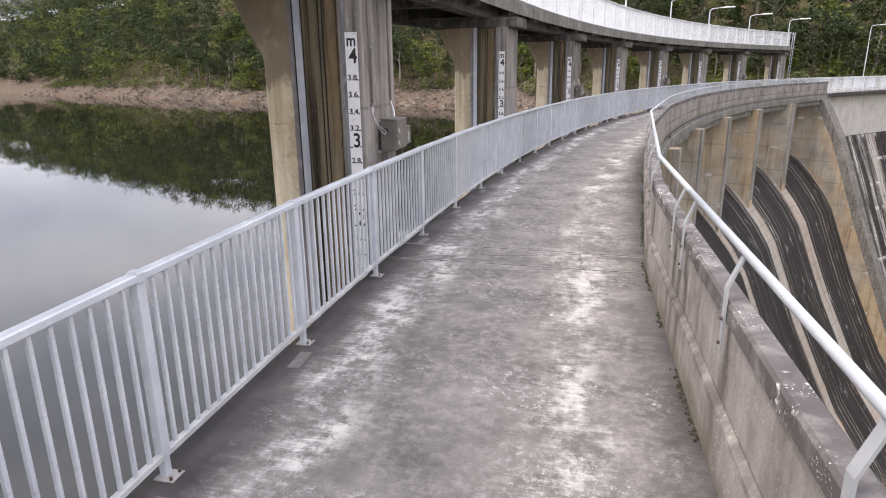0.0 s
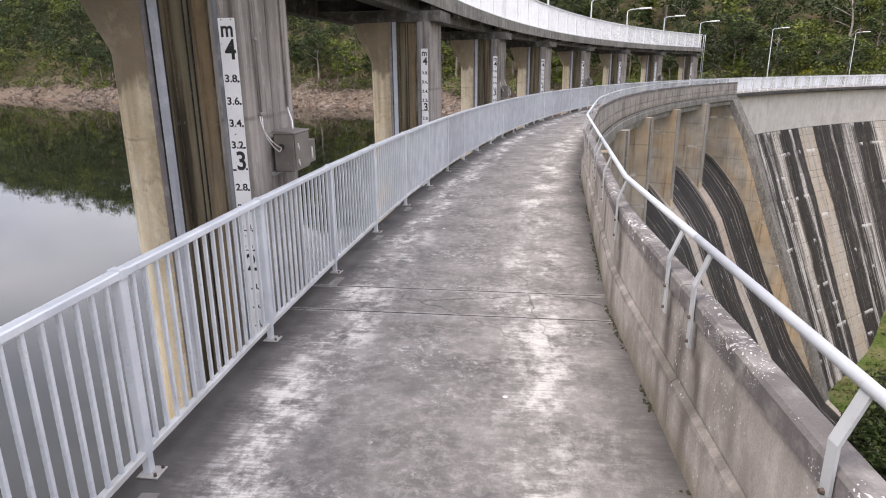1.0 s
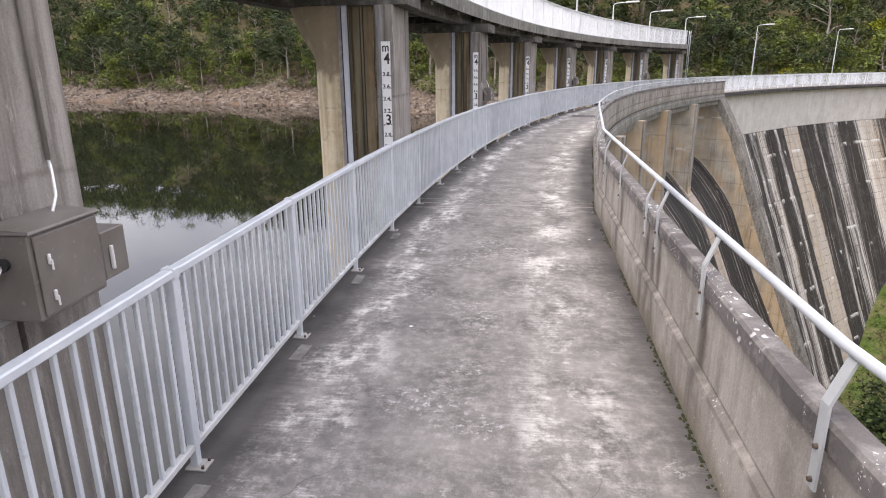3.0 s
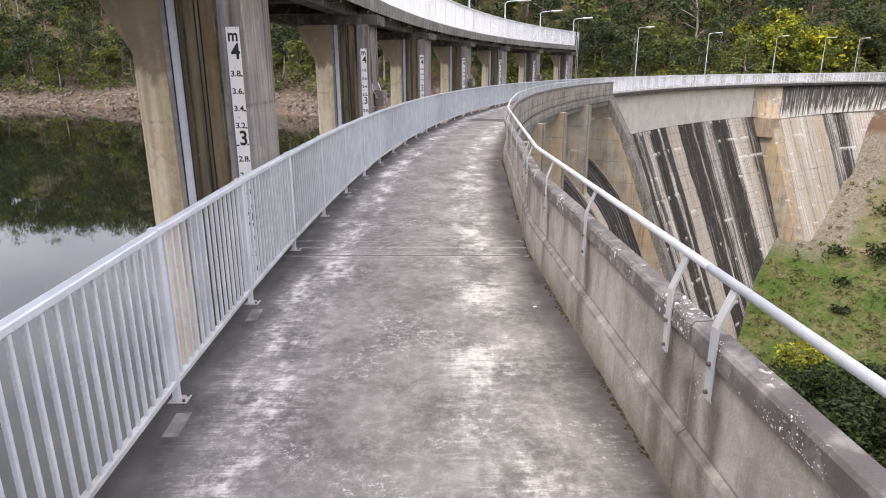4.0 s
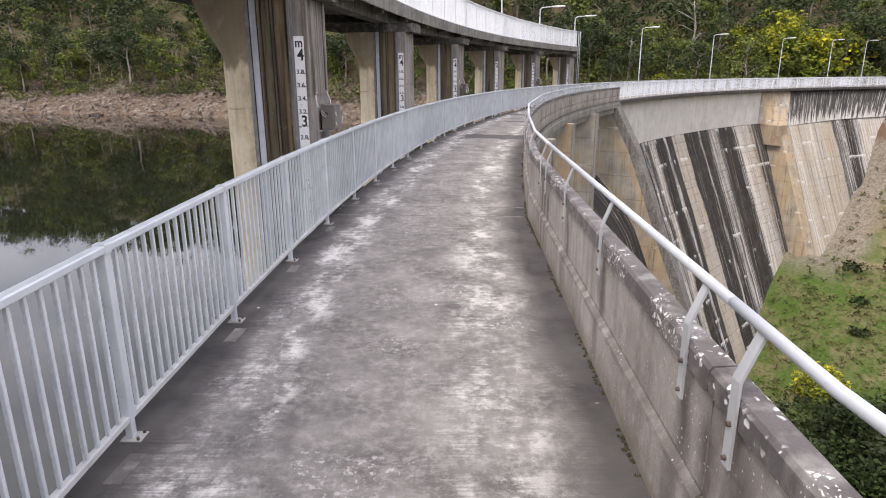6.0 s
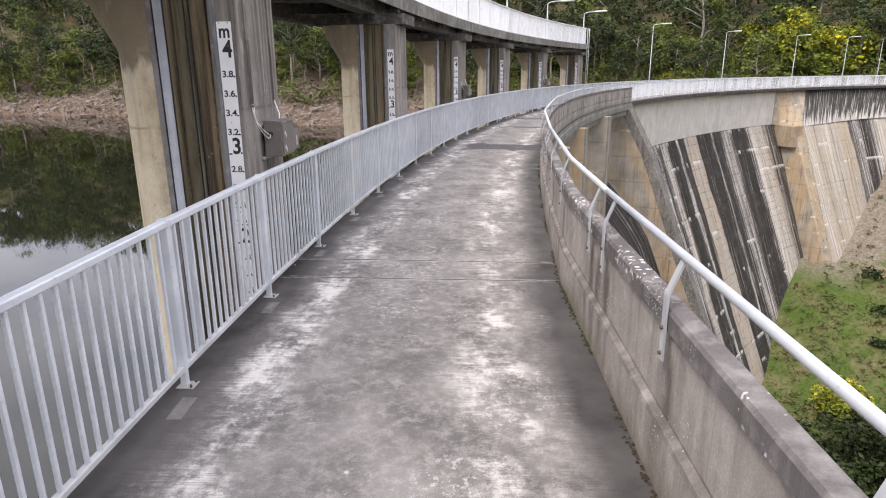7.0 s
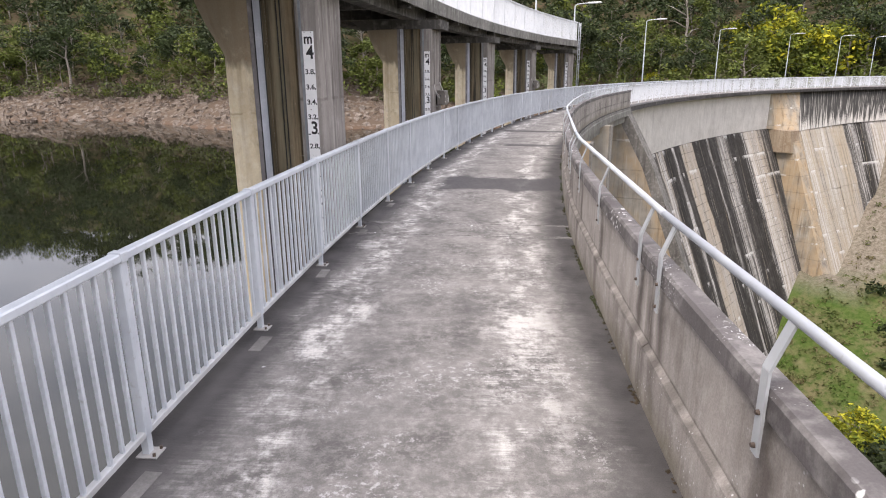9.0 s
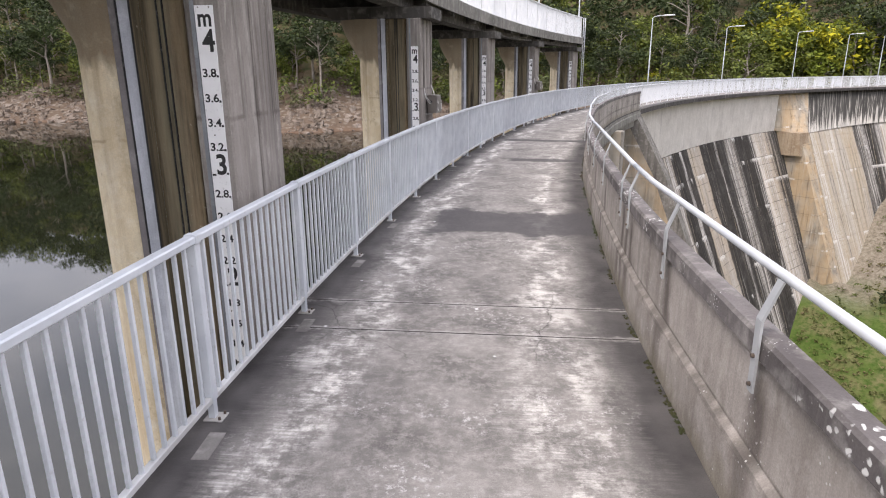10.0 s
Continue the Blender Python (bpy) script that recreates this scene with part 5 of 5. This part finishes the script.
def spillway_pier(k):
    a = PIER_0 + k * PIER_STEP
    rings = [[(x, y, z) for x, y in ((0, y0), (0.78, y0), (0.78, 0.0), (0, 0.0))] for z, y0 in ((-0.5, -3.62), (-3, -3.62), (-6.3, -3.7), (-9.5, -3.8))]
    ob = put("spillway_pier", loft([[Vector(v) for v in r] for r in rings]), "tan")
    ob.matrix_basis = F(99.0, a)
    tagged(ob, "ochre-stained concrete pier under the walkway", "pier", "spillway piers")
    part("end_face", cube(0.02, 0.76, -3.72, -3.6, -9.0, -0.5, 0.015), "concrete", ob, "pale grey concrete end face")
    return ob


for k in range(-2, 7):
    spillway_pier(k)
for k in range(-2, 7):
    a = PIER_0 + k * PIER_STEP
    ob = put("soffit_beam", sweep([(96.1, -0.5), (95.76, -0.5), (95.76, -0.56), (95.84, -0.6), (95.84, -0.9), (96.1, -0.9)], a + 0.55, a + PIER_STEP - 0.02, 0.6), "bridge")
    tagged(ob, "concrete beam under the walkway between piers", "beam", "walkway beams")

# ---- upper service bridge ----
BR_0, BR_1 = SPILL_0, PIER_0 + 7 * PIER_STEP + 0.6


def bridge():
    deck = tagged(put("service_bridge", sweep([(99.55, 3.98), (99.55, 4.15), (103.0, 4.15), (103.0, 3.98)], BR_0, BR_1, 0.6), "bridge"), "curved concrete service bridge on tall piers", "bridge", kind="structure")
    part("fascia", sweep([(99.5, 3.8), (99.5, 4.16), (99.66, 4.19), (99.7, 3.86)], BR_0, BR_1, 0.6), "bridge", deck, "weathered concrete edge fascia")
    # girders and cross beams have underside shade painted in
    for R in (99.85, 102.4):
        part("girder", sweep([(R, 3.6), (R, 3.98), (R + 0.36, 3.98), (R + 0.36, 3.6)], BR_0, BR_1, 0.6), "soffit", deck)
    a = BR_0 + 0.6
    while a < BR_1:
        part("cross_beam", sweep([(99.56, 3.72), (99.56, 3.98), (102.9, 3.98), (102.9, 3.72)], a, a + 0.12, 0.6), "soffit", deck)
        a += PIER_STEP / 3
    return deck


bridge()
bridge_step = math.degrees(PANEL / 99.6)
k = 0
while BR_1 - (k + 1) * bridge_step > BR_0 + 3:
    ob = copy_thing(lightened_panel, F(99.6, BR_1 - (k + 1) * bridge_step, 4.04) @ Matrix.Rotation(radians(-bridge_step / 2), 4, "Z"))
    tagged(ob, "pale steel railing panel on the service bridge", group="bridge railing")
    k += 1


def lamp(height):
    s = empty("street_lamp", Matrix.Identity(4), "slim grey street lamp post with a flat arm", "street lamp", "crest lamps")
    part("pole", tube(bmesh.new(), [(0, 0, 0), (0, 0, height * 0.5), (0, 0, height), (0, -0.12, height + 0.1), (0, -0.35, height + 0.13), (0, -0.9, height + 0.15)], [0.06, 0.05, 0.035, 0.03, 0.03, 0.03], 8), "rail", s)
    part("lamp_head", cube(-0.12, 0.12, -1.7, -0.85, height + 0.1, height + 0.2, 0.03), "lamp_head", s)
    return s


tall, short = lamp(6.25), lamp(2.15)
tall.matrix_basis = F(99.3, 40.0)
for a in (50.4, 59.9, 66.3, 70.5):
    copy_thing(tall, F(99.3, a))
short.matrix_basis = F(99.75, 30.9, 4.15)
for a in (0.9, 6.0, 11.1, 16.3, 21.0, 26.0):
    copy_thing(short, F(99.75, a, 4.15))


def ladder():
    s = empty("access_ladder", F(99.3, 31.35), "white steel access ladder at the end of the bridge", "ladder")
    for x in (0.0, 0.4):
        part("stile", tube(bmesh.new(), [(x, 0.35, 0.0), (x, 0.35, 4.6), (x, 0.35, 5.35)], 0.03, 8), "pipe", s)
    for i in range(13):
        part("rung", tube(bmesh.new(), [(0.0, 0.35, 0.35 + 0.33 * i), (0.4, 0.35, 0.35 + 0.33 * i)], 0.014, 6), "pipe", s)


ladder()


def fixing_patch():
    bm = cube(-0.15, 0.15, -0.055, 0.055, -0.004, 0.004, 0.003)
    ob = put("fixing_patch", bm, "mortar")
    return tagged(ob, "old pale mortar patch on the walkway beside a post", "mortar patch", "mortar patches")


patch_0 = fixing_patch()
patch_0.matrix_basis = F(98.93, POST_0 - 2 * POST_STEP - 0.19)
for k in range(-1, 18):
    if k not in (0, 5):
        copy_thing(patch_0, F(98.93, POST_0 + k * POST_STEP - 0.19) @ Matrix.Rotation(0.06 * math.sin(5 * k), 4, "Z"))


# ---- trees ----
def leaf_cloud(bm, centre, radius, count, size, rng, flat=0.7):
    for _ in range(count):
        d = Vector((rng.gauss(0, 1), rng.gauss(0, 1), rng.gauss(0, 1))).normalized() * radius * rng.random() ** 0.4
        c = centre + Vector((d.x, d.y, d.z * flat))
        u = Vector((rng.gauss(0, 1), rng.gauss(0, 1), rng.gauss(0, 0.6))).normalized()
        v = u.orthogonal().normalized()
        v = (v * math.cos(rng.random() * 6.28) + u.cross(v) * math.sin(rng.random() * 6.28)).normalized()
        s = size * rng.uniform(0.6, 1.4)
        vs = [bm.verts.new(c + u * s * i + v * s * 0.6 * j) for i, j in ((-1, 0), (0, -0.7), (1, 0), (0, 0.7))]
        bm.faces.new(vs)


def tree(seed, height, spread, material, label, dead=False, leaves=1500, low=0.35):
    rng = random.Random(seed)
    t = empty("tree", Matrix.Identity(4), label, "tree")
    bm = bmesh.new()
    lean = Vector((rng.uniform(-0.1, 0.1), rng.uniform(-0.1, 0.1), 1))
    pts = [Vector((0, 0, -0.5))] + [lean * height * 0.8 * i / 5 + Vector((rng.gauss(0, 0.12), rng.gauss(0, 0.12), 0)) for i in range(1, 6)]
    tube(bm, pts, [height * 0.02 * (1 - 0.15 * i) for i in range(6)], 6)
    clumps = []
    for i in range(11 if not dead else 8):
        f = rng.uniform(low, 0.95)
        root = lean * height * 0.8 * f
        ang, ln = rng.random() * 6.28, spread * rng.uniform(0.5, 1.0) * (1.15 - 0.5 * f)
        tip = root + Vector((math.cos(ang) * ln, math.sin(ang) * ln, height * rng.uniform(0.06, 0.2)))
        mid = (root + tip) / 2 + Vector((rng.gauss(0, 0.2), rng.gauss(0, 0.2), 0.25))
        tube(bm, [root, mid, tip], [height * 0.008, height * 0.005, height * 0.002], 5)
        clumps.append(tip)
    clumps.append(lean * height * 0.9)
    part("trunk", bm, "bark", t)
    if not dead:
        bm = bmesh.new()
        for c in clumps:
            for _ in range(3):
                o = Vector((rng.gauss(0, 0.3), rng.gauss(0, 0.3), rng.gauss(0, 0.2))) * spread * 0.6
                leaf_cloud(bm, c + o, spread * rng.uniform(0.2, 0.42), leaves // (3 * len(clumps)), 0.26, rng)
        part("crown", bm, material, t)
    return t


KINDS = [
    tree(1, 11, 3.6, "leaf", "tall eucalypt with dark green crown on the bank"),
    tree(2, 9, 3.4, "leaf", "dark green gum tree on the wooded bank"),
    tree(3, 12.5, 3.2, "leaf", "slender eucalypt with pale trunk on the hillside"),
    tree(4, 7, 3.2, "leaf_light", "light green bushy tree near the water", low=0.15),
    tree(5, 8.5, 3.8, "leaf_light", "broad light green tree on the wooded bank", low=0.2),
    tree(6, 9, 3.0, "leaf", "bare pale dead tree among the scrub", dead=True),
    tree(7, 6, 3.0, "wattle", "wattle tree covered in yellow blossom", low=0.15),
]
for ob in KINDS:
    ob.matrix_basis = Matrix.Translation((-20 + 8 * KINDS.index(ob), 168 + KINDS.index(ob), ground_z(-20 + 8 * KINDS.index(ob), 168 + KINDS.index(ob))))


def plant(kind, x, y, scale, turn, dz=-0.1, lean=0.0):
    return copy_thing(KINDS[kind], Matrix.Translation((x, y, ground_z(x, y) + dz)) @ Matrix.Rotation(turn, 4, "Z") @ Matrix.Rotation(lean, 4, "X") @ Matrix.Diagonal((scale, scale, scale, 1)))


def in_wood(x, y):
    return math.hypot(x - CX, y - CY) > 104 and abs(math.degrees(math.atan2(y - CY, CX - x))) < 100


rng = random.Random(11)
for u0, u1, step_, x0, x1 in ((11, 17, 3.6, -150, 120), (16, 25, 4.4, -170, 125), (25, 36, 6.0, -190, 130), (36, 50, 8.0, -200, 135)):
    x = float(x0)
    while x < x1:
        x += step_ * rng.uniform(0.6, 1.4)
        y = shore_y(x) + rng.uniform(u0, u1)
        if in_wood(x, y):
            plant(rng.choices((0, 1, 2, 3, 4, 5), (5, 5, 3, 4, 4, 0.25))[0], x, y, rng.uniform(0.7, 1.15), rng.random() * 6.28)
# bare trunks that stand out in the scrub
for x, y, sc, lean in ((-70, 160, 1.15, 0.1), (-100, 158, 0.9, 0.25), (-92, 160, 1.1, 0.45), (-75, 152, 0.9, 0.4), (-48, 146, 0.9, -0.2), (-120, 168, 1.0, 0.2), (45.0, 126.5, 1.55, 0.03), (-23, 125, 0.7, 0.3)):
    plant(5, x, y, sc, 0.6 * sc + x, lean=lean)
# yellow wattles behind the crest
for x, y, sc in ((36.2, 117.5, 0.5), (39.2, 118.3, 0.45), (64.6, 119.5, 0.42), (58, 124.5, 1.6), (62, 122.5, 1.55), (66.5, 122, 1.6), (70.5, 123.5, 1.5), (54.5, 127.5, 1.45), (63.5, 119.5, 1.0), (60, 129, 1.7)):
    plant(6, x, y, sc, x)


def leaf_stuff(name, material, label, category, plants, seed, size):
    """Many crowns in one mesh: each plant is (x, y, z, height, spread, leaves)."""
    r = np.random.default_rng(seed)
    vs = []
    for x, y, z, h, sp, n in plants:
        k = 9
        cc = np.stack([r.normal(0, sp * 0.45, k), r.normal(0, sp * 0.45, k), h * r.uniform(0.25, 0.92, k)], 1)
        c = cc[r.integers(0, k, n)] + r.normal(0, 1, (n, 3)) * np.array((0.26, 0.26, 0.17)) * sp + np.array((x, y, z))
        u = r.normal(0, 1, (n, 3)) * np.array((1, 1, 0.6))
        u /= np.linalg.norm(u, axis=1)[:, None]
        w = np.cross(u, r.normal(0, 1, (n, 3)))
        w /= np.linalg.norm(w, axis=1)[:, None]
        s_ = (size * r.uniform(0.6, 1.5, n))[:, None]
        vs.append(np.stack([c - u * s_, c - w * s_ * 0.55, c + u * s_, c + w * s_ * 0.55], 1).reshape(-1, 3))
    v = np.concatenate(vs)
    me = bpy.data.meshes.new(name)
    me.from_pydata(v.tolist(), [], np.arange(len(v)).reshape(-1, 4).tolist())
    me.materials.append(MAT[material])
    return tagged(new(name, me), label, category, kind="stuff")


wood, pale, scrub, low = [], [], [], []
for i in range(1650):
    x = rng.uniform(-420, 170) if i < 1150 else rng.uniform(-620, -170)
    u = rng.uniform(18, 130) if x > -200 else rng.uniform(10, 120)
    y = shore_y(x) + u
    if in_wood(x, y) and (u > 34 or x < -170 or rng.random() < 0.4):
        (wood if rng.random() < 0.72 else pale).append((x, y, ground_z(x, y), rng.uniform(8, 13) * (1 if i < 1150 else 1.55), rng.uniform(2.8, 4.2) * (1 if i < 1150 else 1.5), 330))
for _ in range(1900):
    x = rng.uniform(-260, 140)
    y = shore_y(x) + 8.5 + 50 * rng.random() ** 1.6
    if in_wood(x, y):
        (scrub if rng.random() < 0.6 else low).append((x, y, ground_z(x, y) - 0.2, rng.uniform(1.2, 3.8), rng.uniform(1.0, 2.4), 70))
for _ in range(420):
    x = rng.uniform(5, 125)
    y = shore_y(x) + 7 + 22 * rng.random()
    if in_wood(x, y):
        (scrub if rng.random() < 0.35 else low).append((x, y, ground_z(x, y) - 0.2, rng.uniform(2.5, 5.0), rng.uniform(1.6, 2.8), 130))
leaf_stuff("distant_forest", "leaf", "dense dark green eucalypt forest on the hillside", "forest", wood, 1, 0.37)
leaf_stuff("distant_forest", "leaf_light", "lighter green trees among the hillside forest", "forest", pale, 2, 0.37)
leaf_stuff("bank_scrub", "scrub", "dry olive scrub along the top of the bank", "scrub", scrub, 3, 0.22)
leaf_stuff("bank_scrub", "leaf_light", "yellow-green shrubs along the top of the bank", "scrub", low, 4, 0.22)

# shrubs on the valley floor under the dam
valley, tufts = [], []
for _ in range(40):
    a, R = rng.uniform(26, 62), rng.uniform(62, 84)
    if R > face_R(max(-30, lerp_table(a, TOE))) - (4.5 if a > 53 else 1.8):
        continue
    p = P(R, a)
    valley.append((p.x, p.y, ground_z(p.x, p.y) - 0.2, rng.uniform(0.6, 2.2), rng.uniform(0.7, 1.8), 160))
for a, R, h in ((33.5, 80.5, 6.5), (30.5, 78.5, 7.5), (28, 81, 6), (36, 76, 6), (25, 79, 7), (38.5, 72, 6), (33, 74, 8), (31, 72, 8), (35, 71, 7), (29, 75, 8), (36.5, 68, 7), (33, 69, 8)):
    p = P(R, a)
    valley.append((p.x, p.y, ground_z(p.x, p.y) - 0.3, h, 2.6, 1500))
for _ in range(150):
    a, R = rng.uniform(26, 43.5), rng.uniform(62, 78.6)
    p = P(R, a)
    valley.append((p.x, p.y, ground_z(p.x, p.y) - 0.3, rng.uniform(1.5, 4.0), rng.uniform(1.4, 2.4), 340))
# the thicket's inner shade is part of this leaf colour
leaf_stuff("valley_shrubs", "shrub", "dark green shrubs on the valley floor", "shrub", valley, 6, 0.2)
bush = P(79.6, 43.0)
ob = plant(6, bush.x, bush.y, 0.85, 1.1, -0.9)
tagged(ob, "yellow flowering wattle bush on the valley floor", "bush")
for _ in range(2000):
    a, R = rng.uniform(34, 70) if rng.random() < 0.6 else rng.uniform(34, 54), rng.uniform(60, 91)
    if R > face_R(max(-30, lerp_table(a, TOE))) - (3.2 if a > 53 else 0.6):
        continue
    p = P(R, a)
    tufts.append((p.x, p.y, ground_z(p.x, p.y) - 0.05, 0.35, 0.5, 16))
leaf_stuff("grass_tufts", "grass", "rough green grass tufts on the valley floor", "grass", tufts, 7, 0.12)


def rocks():
    """Broken rock along the drawn-down bank."""
    r = np.random.default_rng(9)
    base = np.array([(x, y, z) for x in (-1, 1) for y in (-1, 1) for z in (-1, 1)], float)
    quads = ((0, 1, 3, 2), (4, 6, 7, 5), (0, 4, 5, 1), (2, 3, 7, 6), (0, 2, 6, 4), (1, 5, 7, 3))
    vs, fs = [], []
    for i in range(13000):
        x = r.uniform(-150, 60) if i % 5 else r.uniform(-260, -100)
        y = shore_y(x) + r.uniform(-0.5, 15)
        if math.hypot(x - CX, y - CY) < 101:
            continue
        s_ = 0.08 + 0.42 * r.random() ** 4
        b = base * r.uniform(0.3, 1.25, (8, 3)) * s_ * np.array((1.2, 1.0, 0.85))
        t = r.uniform(0, 6.28)
        b = b @ np.array(((math.cos(t), math.sin(t), 0), (-math.sin(t), math.cos(t), 0.3), (0, 0.2, 1)))
        fs += [tuple(len(vs) * 8 + k for k in q) for q in quads]
        vs.append(b + np.array((x, y, ground_z(x, y))))
    me = bpy.data.meshes.new("bank_rocks")
    me.from_pydata(np.concatenate(vs).tolist(), [], fs)
    me.materials.append(MAT["rock"])
    tagged(new("bank_rocks", me), "broken red-brown and grey rocks along the bank", "rocks", kind="stuff")


def gutter_debris():
    """Moss and leaf litter lodged along the foot of the parapet."""
    r = np.random.default_rng(21)
    vs, fs = [], []
    for _ in range(2600):
        a = r.uniform(-9, 20)
        if noise.noise((a * 1.7, 0, 0)) < -0.05:
            continue
        p = PW(95.892 + abs(r.normal(0, 0.018)), a)
        n, s_ = len(vs), r.uniform(0.004, 0.014)
        for dx, dy, dz in ((-1, -1, 0), (1, -1, 0), (1, 1, 0), (-1, 1, 0), (0, 0, 1)):
            vs.append((p.x + dx * s_ * r.uniform(0.6, 1.4), p.y + dy * s_ * r.uniform(0.6, 1.6), 0.001 + dz * s_ * 1.3))
        fs += [(n, n + 1, n + 4), (n + 1, n + 2, n + 4), (n + 2, n + 3, n + 4), (n + 3, n, n + 4)]
    me = bpy.data.meshes.new("gutter_debris")
    me.from_pydata(vs, [], fs)
    me.materials.append(MAT["litter"])
    tagged(new("gutter_debris", me), "dark moss and leaf litter along the parapet foot", "debris", kind="stuff")


gutter_debris()
rocks()
